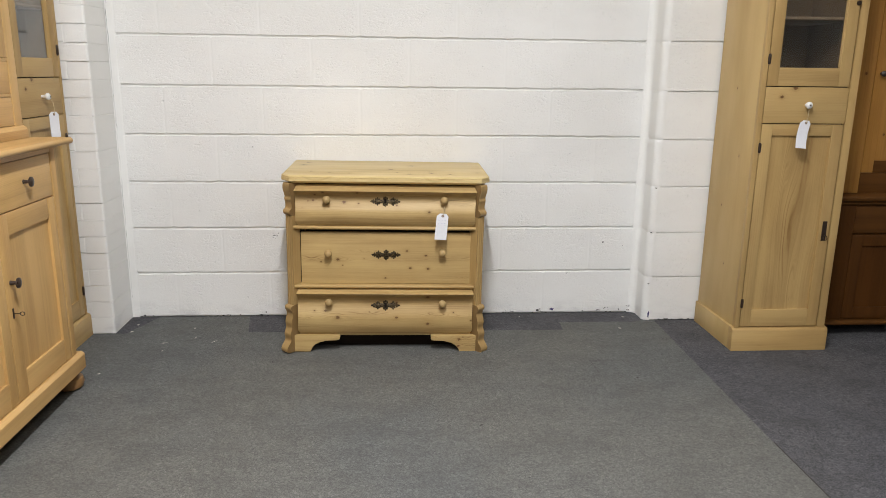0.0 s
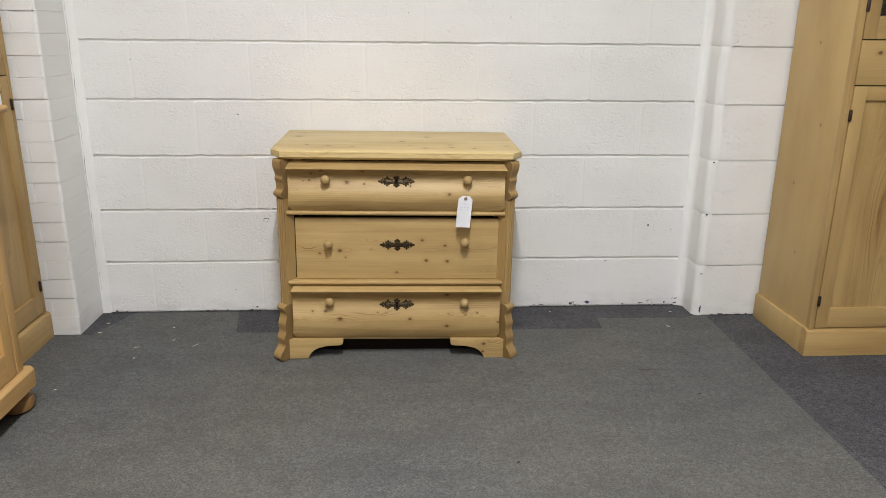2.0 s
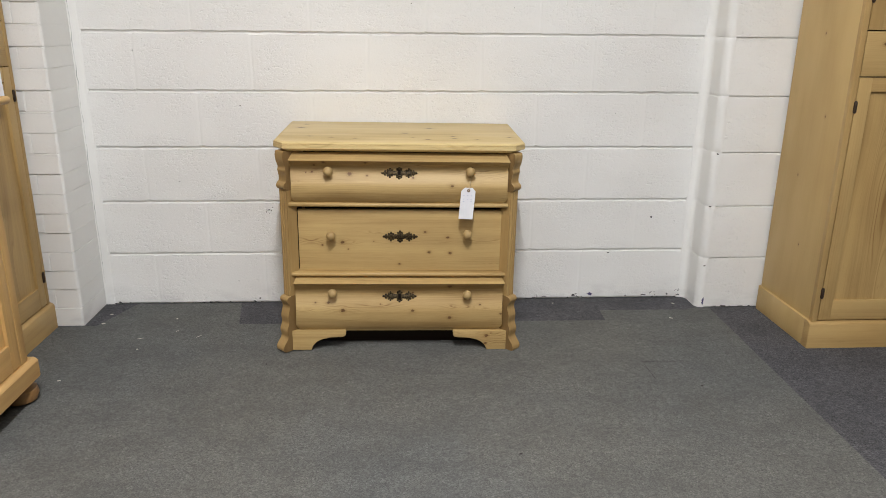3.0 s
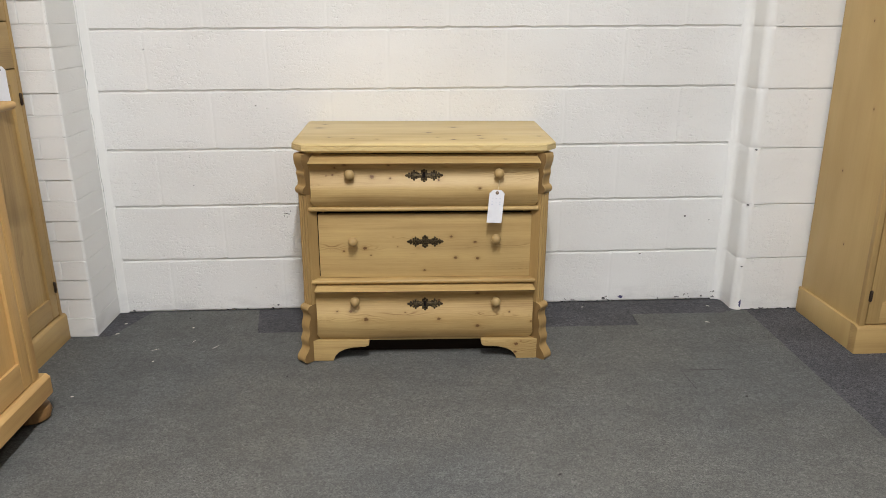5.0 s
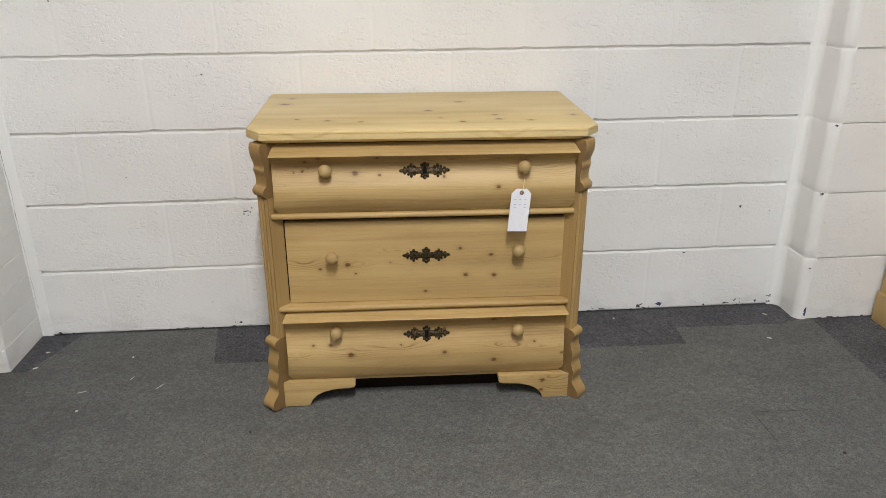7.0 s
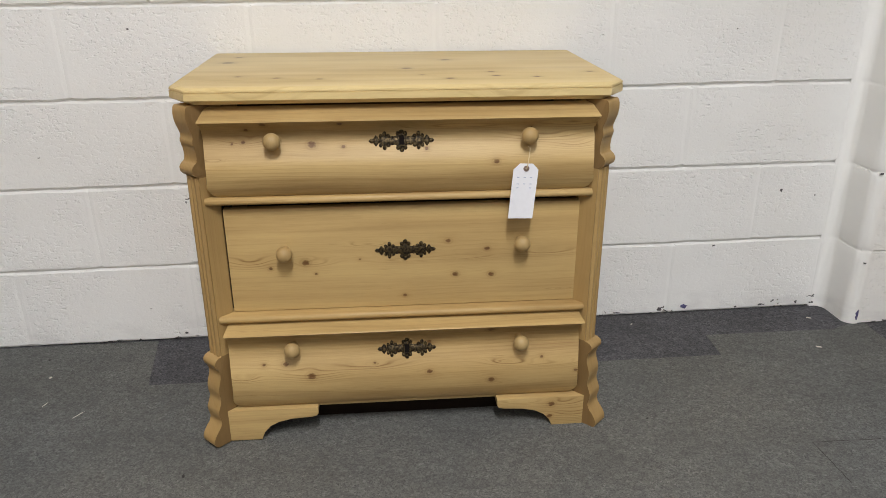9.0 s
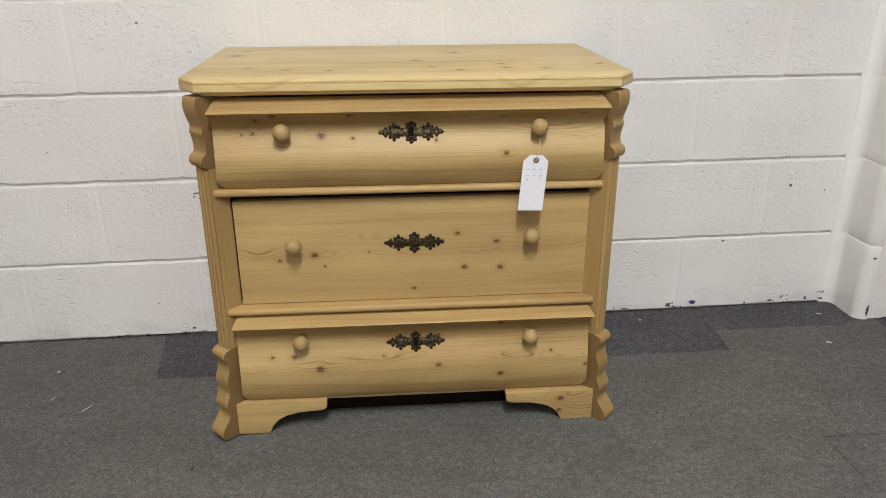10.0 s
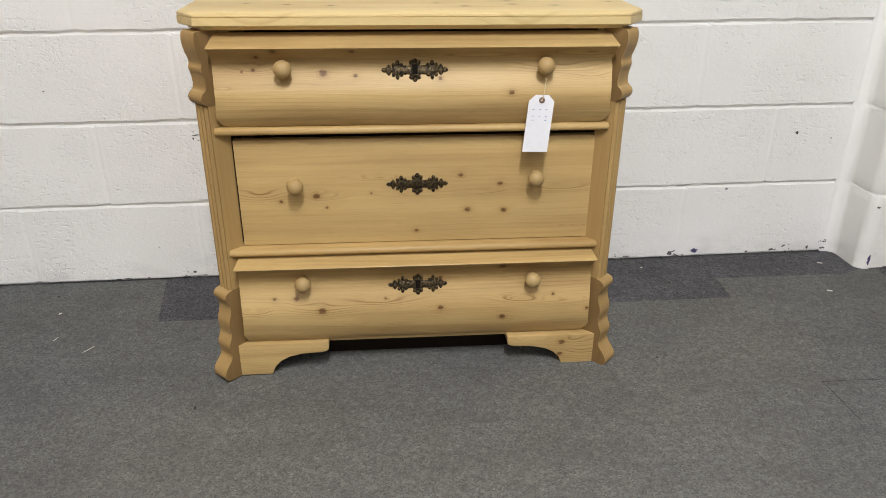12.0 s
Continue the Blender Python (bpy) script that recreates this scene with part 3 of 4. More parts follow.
def escutcheon(parent, x, y, z, hole=True, tilt=0.0):
    """Ornate cast plate: a spine of overlapping lobes with pointed ends, bosses and a keyhole."""
    bm = bmesh.new()

    def lobe(dx, dz, rx, rz, high, segs=14):
        piece = bmesh.new()
        bmesh.ops.create_uvsphere(piece, u_segments=segs, v_segments=8, radius=1)
        for v in piece.verts:
            v.co = Vector((dx + v.co.x * rx, -v.co.z * high if v.co.z > 0 else 0.001, dz + v.co.y * rz))
        merge(bm, piece)

    lobe(0, 0, 0.0140, 0.0140, 0.0035, 18)
    lobe(0, 0, 0.053, 0.0078, 0.0030, 24)
    for s in (-1, 1):
        lobe(s * 0.033, 0, 0.0115, 0.0100, 0.0034, 16)
        lobe(s * 0.0195, 0.0, 0.008, 0.0078, 0.0030)
        lobe(s * 0.0495, 0, 0.0058, 0.0088, 0.0028)
        lobe(s * 0.0575, 0, 0.0055, 0.0042, 0.0030)
        lobe(s * 0.061, 0, 0.0030, 0.0018, 0.0028)
        for t in (-1, 1):
            lobe(s * 0.033, t * 0.0115, 0.0040, 0.0054, 0.0038)
            lobe(s * 0.0255, t * 0.0080, 0.0042, 0.0036, 0.0030)
            lobe(s * 0.0405, t * 0.0080, 0.0036, 0.0040, 0.0030)
            lobe(s * 0.0495, t * 0.0070, 0.0022, 0.0026, 0.0030)
            lobe(s * 0.0070, t * 0.0125, 0.0044, 0.0042, 0.0034)
            lobe(s * 0.0175, t * 0.0055, 0.0026, 0.0026, 0.0034)
    for t in (-1, 1):
        lobe(0, t * 0.0165, 0.0050, 0.0046, 0.0042)
    if hole:
        for dx in (-0.0062, 0.0062):
            box(bm, dx - 0.0014, dx + 0.0014, -0.0058, 0, -0.0085, 0.0085, 0.0008, 1)
        box(bm, -0.0072, 0.0072, -0.0058, 0, 0.0080, 0.0104, 0.0008, 1)
        box(bm, -0.0072, 0.0072, -0.0058, 0, -0.0104, -0.0080, 0.0008, 1)
    seat = pose(x, y, z, tilt) @ Matrix.Diagonal((1.0, 1.0, 1.12, 1.0))
    bmesh.ops.transform(bm, matrix=seat, verts=bm.verts)
    plate = part("escutcheon", bm, bronze, parent, "ornate dark bronze keyhole plate" if hole else "ornate dark bronze plate")
    if hole:
        hole = boxed(-0.0046, 0.0046, -0.0050, 0.001, -0.0080, 0.0080, 0)
        bmesh.ops.transform(hole, matrix=seat, verts=hole.verts)
        part("keyhole", hole, black_hole, plate)


def bulging(top, front, bottom):
    """The whole bulging front: ends a little swollen, its lip mitred back, its lower corners eased."""
    bm = extruded(drawer_profile(top, front, bottom), "x", -0.381, 0.381, 0.0016)
    for v in bm.verts:
        inset = 0.14 * max(0.0, 0.055 + v.co.y) if v.co.z > front - 0.001 else 0.0
        low = min(1.0, max(0.0, 1.0 - (v.co.z - bottom) / 0.046))
        inset += 0.019 * (1 - math.sqrt(1 - low * low))
        down = min(1.0, max(0.0, (front - 0.004 - v.co.z) / (front - 0.004 - bottom)))
        inset -= float(np.interp(down, (0.19, 0.32, 0.48, 0.62, 1.0), (0.0, 0.0010, 0.0033, 0.0044, 0.0020)))
        v.co.x -= math.copysign(inset, v.co.x) + 0.0035
    return bm


UPPER, LOWER = (0.7370, 0.7180, 0.5635), (0.2860, 0.2728, 0.0800)
upper = part("drawer", bulging(*UPPER), pine_drawer_a, chest, "bulging pine drawer front with a sloping lip")
FACE = drawer_profile(*UPPER)
knob(upper, -0.2515, face_at(FACE, 0.677), 0.677), knob(upper, 0.2410, face_at(FACE, 0.679), 0.679)
escutcheon(upper, -0.0065, face_at(FACE, 0.669) - 0.0012, 0.669, tilt=lean_at(FACE, 0.669))
middle = part("drawer", boxed(-0.3660, 0.3715, -0.002, 0.02, 0.3045, 0.5305, 0.0015), pine_drawer_b, chest, "flat knotty pine drawer front")
knob(middle, -0.2485, -0.002, 0.4420), knob(middle, 0.2385, -0.002, 0.4490)
escutcheon(middle, -0.003, -0.002, 0.433, False)
lower = part("drawer", bulging(*LOWER), pine_drawer_c, chest, "bulging pine drawer front with a sloping lip")
FACE = drawer_profile(*LOWER)
knob(lower, -0.2475, face_at(FACE, 0.229), 0.229), knob(lower, 0.2420, face_at(FACE, 0.2240), 0.2240)
escutcheon(lower, -0.0045, face_at(FACE, 0.2105) - 0.0012, 0.2105, tilt=lean_at(FACE, 0.2105))

# apron with bracket feet
part("apron", boxed(-0.372, 0.372, -0.012, 0.012, 0.0695, 0.0795, 0.002), pine_rail, chest, "thin pine rail under the lowest drawer")
half = [(0.203, 0.0765), (0.2035, 0.060), (0.2075, 0.0545), (0.219, 0.0515), (0.262, 0.050), (0.292, 0.044), (0.311, 0.034), (0.324, 0.020), (0.331, -0.0005), (0.405, -0.0005), (0.405, 0.0765)]
for s, front, slide, end in ((-1, -0.030, 0.0, 0.405), (1, -0.036, 0.008, 0.3935)):
    part("bracket_foot", extruded([(s * (end if x > 0.4 else x - slide), z) for x, z in half], "y", front, 0.006, 0.0012), pine_rail, chest, "pine bracket foot with a curved cut")

# scrolled corner posts, set across the corners
SCROLL = [(0.743, 0.006), (0.741, 0.0100), (0.734, 0.0125), (0.724, 0.0130), (0.712, 0.0115), (0.700, 0.0075), (0.690, 0.0035), (0.684, 0.0025), (0.680, 0.0035), (0.676, 0.0055), (0.670, 0.0050), (0.664, 0.0020),
          (0.650, 0.0002), (0.640, 0.0000), (0.634, 0.0020), (0.631, 0.0080), (0.626, 0.0125), (0.620, 0.0140), (0.613, 0.0120), (0.608, 0.0070), (0.605, -0.0005),
          (0.2120, -0.0005), (0.2110, 0.0080), (0.2070, 0.0165), (0.2000, 0.0200), (0.1930, 0.0190), (0.1860, 0.0140), (0.1790, 0.0100), (0.1690, 0.0090), (0.1580, 0.0110), (0.1460, 0.0155), (0.1350, 0.0178), (0.1250, 0.0174), (0.1140, 0.0152), (0.1060, 0.0155), (0.0960, 0.0195),
          (0.0860, 0.0240), (0.0770, 0.0245), (0.0680, 0.0225), (0.0590, 0.0205), (0.0520, 0.0210), (0.0450, 0.0250), (0.0380, 0.0315), (0.0310, 0.0375), (0.0240, 0.0420), (0.0160, 0.0442), (0.0090, 0.0435), (0.0040, 0.0405), (0.0005, 0.0350), (-0.001, 0.0290)]
knots_in = list(range(len(SCROLL)))
fine = np.linspace(0, len(SCROLL) - 1, 3 * len(SCROLL) - 2)
even = np.convolve(np.pad(np.interp(fine, knots_in, [v for _, v in SCROLL]), 1, mode="edge"), (0.25, 0.5, 0.25), "valid")
outline = list(zip(np.interp(fine, knots_in, [z for z, _ in SCROLL]), even))
for s in (-1, 1):
    bm = extruded([(-v, z) for z, v in outline] + [(0.04, -0.001), (0.04, 0.743)], "x", -0.0215, 0.0215, 0.0010)
    m = Matrix.Translation((s * 0.4070 - 0.0050, -0.0125, 0)) @ pose(0, 0, 0, 0, 0, s * 45)
    bmesh.ops.transform(bm, matrix=m, verts=bm.verts)
    for z in (0.213, 0.604):
        bmesh.ops.bisect_plane(bm, geom=bm.verts[:] + bm.edges[:] + bm.faces[:], plane_co=(0, 0, z), plane_no=(0, 0, 1))
    post = part("corner_post", bm, pine_frame, chest, "scroll-cut pine corner post, browner on its sawn sides")
    post.data.materials.append(pine_stained)
    flat = m.to_3x3() @ Vector((1, 0, 0))
    for p in post.data.polygons:
        if abs(p.normal.dot(flat)) > 0.9 and not 0.22 < p.center.z < 0.6:
            p.material_index = 1
    for dx in (-0.012, 0.0, 0.012):
        flute = extruded([(dx - 0.0054, 0.0010), (dx - 0.0042, -0.0032), (dx - 0.0018, -0.0056), (dx + 0.0018, -0.0056), (dx + 0.0042, -0.0032), (dx + 0.0054, 0.0010)], "z", 0.2118, 0.605)
        bmesh.ops.transform(flute, matrix=m, verts=flute.verts)
        part("reed", flute, pine_frame, post)

cut_tag(CHEST @ pose(0.2353, -0.051, 0.6152, 0, 3.0, 4), "white card price tag tied to the upper drawer knob", width=0.0505, tall=0.113, lean=0.003, string=0.040)


# ---- the slim glazed cupboards ----
def cupboard(m, label, wide=0.42, deep=0.40, tall=1.95, hinge=-1, shelf=1.437):
    """Slim pine cupboard: glazed door above, a drawer, a panelled door below. Origin: front left foot; front towards -y."""
    c = thing("glazed_cupboard", m, label, "cupboard", "slim pine cupboards")
    left, right = 0.022, wide - 0.036
    if hinge > 0:
        left, right = 0.036, wide - 0.022
    part("side_panel", boxed(0.0005, 0.02, 0.0222, deep, 0.0, tall), pine_side, c)
    part("side_panel", boxed(wide - 0.02, wide - 0.0005, 0.0222, deep, 0.0, tall), pine_side, c)
    part("back_panel", boxed(0.02, wide - 0.02, deep - 0.012, deep, 0.05, tall - 0.02), inner_dark, c)
    part("top", boxed(-0.02, wide + 0.02, -0.025, deep, tall, tall + 0.03, 0.006), pine_cross, c)
    part("stile", boxed(0.0, left - 0.001, 0, 0.022, 0.10, tall, 0.003), pine_upright, c)
    part("stile", boxed(right + 0.001, wide, 0, 0.022, 0.10, tall, 0.003), pine_upright, c)
    # rails in darkened wood, so shade in the door gaps is partly colour
    for z0, z1 in ((1.1635, 1.172), (1.0045, 1.012), (tall - 0.05, tall)):
        part("rail", boxed(left, right, 0.024, 0.05, z0, z1, 0.001), inner_dark, c)
    for z in (1.166, 1.006, 0.115, shelf):
        part("shelf", boxed(0.02, wide - 0.02, 0.028, deep - 0.012, z - 0.006, z + 0.006), inner_dark, c)
    plinth = [(-0.011, 0.0), (-0.011, 0.093), (-0.008, 0.099), (-0.003, 0.103), (0.012, 0.108), (0.03, 0.108), (0.03, 0.0)]
    part("plinth", extruded(plinth, "x", -0.011, wide + 0.011, 0.002), pine_cross, c, "moulded pine plinth")
    for x0, x1 in ((-0.011, 0.002), (wide - 0.002, wide + 0.011)):
        part("plinth", boxed(x0, x1, 0.0302, deep, 0.0, 0.107, 0.004), pine_side, c)
    # dark sheets added over the sides to paint the cupboard's inner shade
    for x0, x1 in ((0.0202, 0.023), (wide - 0.023, wide - 0.0202)):
        part("lining", boxed(x0, x1, 0.03, deep - 0.012, 0.13, tall - 0.02, 0), inner_dark, c)
    # drawer
    drawer = part("drawer", boxed(left + 0.002, right - 0.002, 0.001, 0.022, 1.0120, 1.1605, 0.0015), pine_cross, c)
    mid = (left + right) / 2
    part("knob", lathe([(0.006, 0.004), (0.0055, -0.010), (0.010, -0.016), (0.0145, -0.023), (0.0140, -0.029), (0.009, -0.034), (0.0045, -0.035), (0.0, -0.035)], 20, pose(mid, 0.001, 1.088) @ pose(0, 0, 0, -90)), ceramic, drawer, "white ceramic knob")
    part("screw", lathe([(0.0038, 0), (0.0034, -0.002), (0.0, -0.0026)], 10, pose(mid, -0.0338, 1.088) @ pose(0, 0, 0, -90)), iron, drawer, "dark screw head")

    # doors
    def door(z0, z1, frame, glazed):
        d = new("door")
        d.parent = c
        x0, x1 = (left + 0.002, right - 0.0055) if hinge < 0 else (left + 0.0055, right - 0.002)
        inner = (x0 + frame, x1 - frame)
        lowr = z0 + (0.0745 if glazed else 0.078)
        upr = z1 - (0.06 if glazed else 0.048)
        part("door_stile", boxed(x0, inner[0], 0.0, 0.022, z0, z1, 0.0015), pine_upright, d)
        part("door_stile", boxed(inner[1], x1, 0.0, 0.022, z0, z1, 0.0015), pine_upright, d)
        part("door_rail", boxed(inner[0], inner[1], 0.0006, 0.021, z0, lowr, 0.0015), pine_cross, d)
        part("door_rail", boxed(inner[0], inner[1], 0.0006, 0.021, upr, z1, 0.0015), pine_cross, d)
        if glazed:
            g = part("pane", boxed(inner[0] - 0.004, inner[1] + 0.004, 0.011, 0.014, lowr - 0.004, upr + 0.004, 0), glass, d, "clear glass pane", smooth=0)
            g.visible_shadow = False
        else:
            part("panel", boxed(inner[0] - 0.003, inner[1] + 0.003, 0.010, 0.018, lowr - 0.003, upr + 0.003, 0.0), pine_panel, d)
        hx = x0 - 0.001 if hinge < 0 else x1 + 0.001
        for hz in ((z0 + 0.108, z1 - 0.1)):
            part("hinge", lathe([(0.0, -0.022), (0.0044, -0.020), (0.0060, -0.015), (0.0060, 0.015), (0.0044, 0.020), (0.0, 0.022)], 12, pose(hx, -0.0015, hz)), iron, d, "dark iron hinge knuckle")
        ox = x1 - 0.022 if hinge < 0 else x0 + 0.022
        if glazed:
            part("latch", lathe([(0.006, 0.001), (0.006, -0.003), (0.010, -0.006), (0.008, -0.012), (0.0, -0.013)], 14, pose(ox + 0.012 * -hinge, 0, 1.497) @ pose(0, 0, 0, -90)), iron, d, "dark iron turn latch")
        else:
            plate = part("lock_plate", boxed(ox - 0.010, ox + 0.010, -0.0015, 0.001, 0.505, 0.592, 0.0006), iron, d, "dark iron lock plate")
            ring = [(ox + 0.004 + 0.009 * math.sin(a), -0.004 - 0.004 * (1 - math.cos(a)), 0.520 + 0.010 * math.cos(a)) for a in np.linspace(0, 2 * math.pi, 17)]
            part("ring_pull", cord(ring, 0.0016), iron, plate)
        return d

    door(0.112, 1.0080, 0.047, False)
    door(1.1645, tall - 0.052, 0.047, True)
    return c, mid


CUP_C = pose(1.505, 3.033, -0.0015)
_, mid_c = cupboard(CUP_C, "tall slim pine cupboard with a glazed upper door, against a pier")
cut_tag(CUP_C @ pose(mid_c - 0.006, -0.027, 1.016, 0, 6, 8), "white card price tag curling below a ceramic knob", width=0.050, tall=0.115, bend=-0.035, lean=0.026, string=0.055, lines=False)
CUP_B = pose(-1.420, 2.905, 0.0, 0, 0, 90)
_, mid_b = cupboard(CUP_B, "tall slim pine cupboard with a glazed upper door, behind a dresser", hinge=1)
cut_tag(CUP_B @ pose(mid_b + 0.012, -0.034, 1.018, 0, 2, -24), "white card price tag hanging before a cupboard door", width=0.046, tall=0.115, bend=-0.006, string=0.052, lines=False)


# ---- the large dresser ----
DRESSER = pose(-1.22, 2.728, 0.0)
dresser = thing("pine_dresser", DRESSER, "honey pine dresser with panelled doors, drawers and bun feet", "dresser")
W, D = 1.30, 0.52
part("side_panel", boxed(-D, -0.004, -0.022, 0.0, 0.10, 0.935), honey_upright, dresser)
part("side_panel", boxed(-D, -0.004, -W, -W + 0.022, 0.10, 0.935), honey_upright, dresser)
part("back_panel", boxed(-D, -D + 0.012, -W + 0.022, -0.022, 0.10, 0.935), inner_dark, dresser)
part("bottom_board", boxed(-D + 0.012, -0.03, -W + 0.022, -0.022, 0.135, 0.150), inner_dark, dresser)
counter = [(-D - 0.005, 0.0), (-D - 0.005, 0.022), (0.026, 0.022), (0.031, 0.018), (0.033, 0.011), (0.031, 0.004), (0.026, 0.0)]
part("worktop", extruded([(x, z + 0.933) for x, z in counter], "y", -W - 0.03, 0.090, 0.006), honey_cross, dresser, "thick rounded pine worktop")
base = [(-D, 0.078), (0.014, 0.078), (0.017, 0.081), (0.017, 0.134), (0.014, 0.138), (0.004, 0.146), (-D, 0.146)]
part("plinth", extruded(base, "y", -W - 0.012, 0.034, 0.012), honey_cross, dresser, "moulded pine plinth")
for fx, fy in ((-0.044, 0.004), (-0.044, -W + 0.07), (-D + 0.06, 0.004), (-D + 0.06, -W + 0.07)):
    part("bun_foot", lathe([(0.0, 0.0), (0.030, 0.0), (0.048, 0.009), (0.055, 0.027), (0.051, 0.046), (0.036, 0.058), (0.031, 0.064), (0.033, 0.072), (0.036, 0.078), (0.0, 0.078)], 28, pose(fx, fy, 0)), honey_turned, dresser, "turned brown bun foot")
part("stile", boxed(-0.024, 0.0, -0.036, 0.0, 0.146, 0.933, 0.004), honey_upright, dresser)
part("stile", boxed(-0.024, 0.0, -W, -W + 0.05, 0.146, 0.933, 0.002), honey_upright, dresser)
part("rail", boxed(-0.040, -0.022, -W + 0.05, -0.036, 0.752, 0.772, 0.001), honey_cross, dresser)
part("rail", boxed(-0.024, -0.001, -W + 0.05, -0.036, 0.913, 0.933, 0.001), honey_cross, dresser)


def mushroom(parent, x, y, z, r=0.017):
    part("knob", lathe([(0.009, 0.003), (0.0065, -0.004), (0.0055, -0.016), (0.009, -0.020), (r, -0.023), (r * 0.98, -0.027), (r * 0.6, -0.030), (0.0, -0.031)], 20, pose(x, y, z) @ pose(0, 0, 0, 0, -90)), knob_black, parent, "dark turned knob")


for k in range(3):
    y1 = -0.040 - k * 0.396
    y0 = y1 - 0.392
    dr = part("drawer", boxed(-0.022, -0.003, y0, y1, 0.7620, 0.9100, 0.0015), honey_cross, dresser)
    mushroom(dr, -0.003, (y0 + y1) / 2, 0.838)
    door = new("door")
    door.parent = dresser
    z0, z1 = 0.1495, 0.7580
    part("door_stile", boxed(-0.022, -0.001, y0, y0 + 0.062, z0, z1, 0.0015), honey_upright, door)
    part("door_stile", boxed(-0.022, -0.001, y1 - 0.048, y1, z0, z1, 0.0015), honey_upright, door)
    part("door_rail", boxed(-0.021, -0.0016, y0 + 0.062, y1 - 0.052, z1 - 0.07, z1, 0.0015), honey_cross, door)
    part("door_rail", boxed(-0.021, -0.0016, y0 + 0.062, y1 - 0.048, z0, z0 + 0.085, 0.0015), honey_cross, door)
    part("panel", boxed(-0.019, -0.011, y0 + 0.058, y1 - 0.044, z0 + 0.08, z1 - 0.066, 0), honey_upright, door)
    mushroom(door, -0.001, y0 + 0.034, 0.541)
    part("escutcheon", boxed(-0.002, 0.0012, y0 + 0.023, y0 + 0.031, 0.425, 0.458, 0.001), iron, door, "small dark keyhole plate")
    if k == 0:
        key = cord([(-0.001, y0 + 0.027, 0.441), (0.020, y0 + 0.027, 0.441)], 0.0018)
        merge(key, cord([(0.020 + 0.007 * (1 - math.cos(a)), y0 + 0.027, 0.441 + 0.006 * math.sin(a)) for a in np.linspace(0, 2 * math.pi, 13)], 0.0013))
        part("key", key, iron, door, "old iron key in its lock")

# upper half of the dresser, set back on the worktop
HY, HX = 0.059, -0.125
part("hutch_side", boxed(-D + 0.02, HX - 0.004, HY - 0.024, HY, 0.956, 1.7), honey_upright, dresser)
part("hutch_side", boxed(-D + 0.02, HX - 0.004, -W, -W + 0.022, 0.956, 1.7), honey_upright, dresser)
part("hutch_back", boxed(-D + 0.005, -D + 0.02, -W, HY, 0.956, 1.7), inner_dark, dresser)
part("hutch_top", boxed(-D, HX + 0.03, -W - 0.03, HY + 0.03, 1.7, 1.74, 0.008), honey_cross, dresser)
part("hutch_base", extruded([(-D + 0.02, 0.956), (HX + 0.016, 0.956), (HX + 0.016, 0.985), (HX + 0.008, 0.995), (HX, 1.0), (-D + 0.02, 1.0)], "y", -W, HY + 0.002, 0.002), honey_cross, dresser)
part("hutch_stile", boxed(HX - 0.022, HX, HY - 0.052, HY, 1.0, 1.7, 0.002), honey_upright, dresser)
for z in (1.101, 1.222):
    part("hutch_rail", boxed(HX - 0.022, HX - 0.001, -W, HY - 0.052, z, z + 0.010, 0.001), honey_cross, dresser)
for k in range(3):
    y1 = HY - 0.054 - k * 0.345
    for z0, z1 in ((1.002, 1.0995), (1.1125, 1.2205)):
        part("small_drawer", boxed(HX - 0.022, HX - 0.002, y1 - 0.343, y1, z0, z1, 0.002), honey_cross, dresser)
    door = new("hutch_door")
    door.parent = dresser
    part("door_stile", boxed(HX - 0.022, HX, y1 - 0.050, y1, 1.234, 1.69, 0.002), honey_upright, door)
    part("door_stile", boxed(HX - 0.022, HX, y1 - 0.343, y1 - 0.293, 1.234, 1.69, 0.002), honey_upright, door)
    part("door_rail", boxed(HX - 0.021, HX - 0.001, y1 - 0.293, y1 - 0.050, 1.234, 1.29, 0.002), honey_cross, door)
    part("door_rail", boxed(HX - 0.021, HX - 0.001, y1 - 0.293, y1 - 0.050, 1.63, 1.69, 0.002), honey_cross, door)
    part("panel", boxed(HX - 0.018, HX - 0.010, y1 - 0.297, y1 - 0.046, 1.286, 1.634, 0), honey_upright, door)


# ---- the dark dresser in the next bay ----
bookcase = thing("dark_dresser", pose(1.98, 3.20, -0.0015), "dark brown stained pine dresser with panelled doors and moulded ledge", "dresser")
DW = 1.1
part("side_panel", boxed(0, 0.02, 0.003, 0.36, 0.07, 0.64), brown_dark, bookcase)
part("side_panel", boxed(DW - 0.02, DW, 0.003, 0.36, 0.07, 0.64), brown_dark, bookcase)
part("back_panel", boxed(0.0, DW, 0.36, 0.37, 0.07, 2.0), brown_dark, bookcase)
part("plinth", extruded([(-0.014, 0.058), (-0.018, 0.066), (-0.014, 0.076), (0.0, 0.080), (0.36, 0.080), (0.36, 0.058)], "x", -0.01, DW + 0.01, 0.002), brown_cross, bookcase)
for fx in (0.03, DW - 0.09):
    for fy in (0.03, 0.29):
        part("foot", boxed(fx, fx + 0.06, fy, fy + 0.06, 0.0, 0.058, 0.004), brown_dark, bookcase)
part("ledge", extruded([(0.36, 0.632), (-0.004, 0.632), (-0.012, 0.640), (-0.012, 0.648), (-0.024, 0.656), (-0.028, 0.668), (-0.024, 0.678), (-0.016, 0.683), (0.36, 0.683)], "x", -0.02, DW + 0.02, 0.002), brown_cross, bookcase, "moulded dark ledge")
part("stile", boxed(0.0, 0.125, 0.0, 0.022, 0.08, 0.632, 0.002), brown_dark, bookcase)
part("stile", boxed(DW - 0.1, DW, 0.0, 0.022, 0.08, 0.632, 0.002), brown_dark, bookcase)
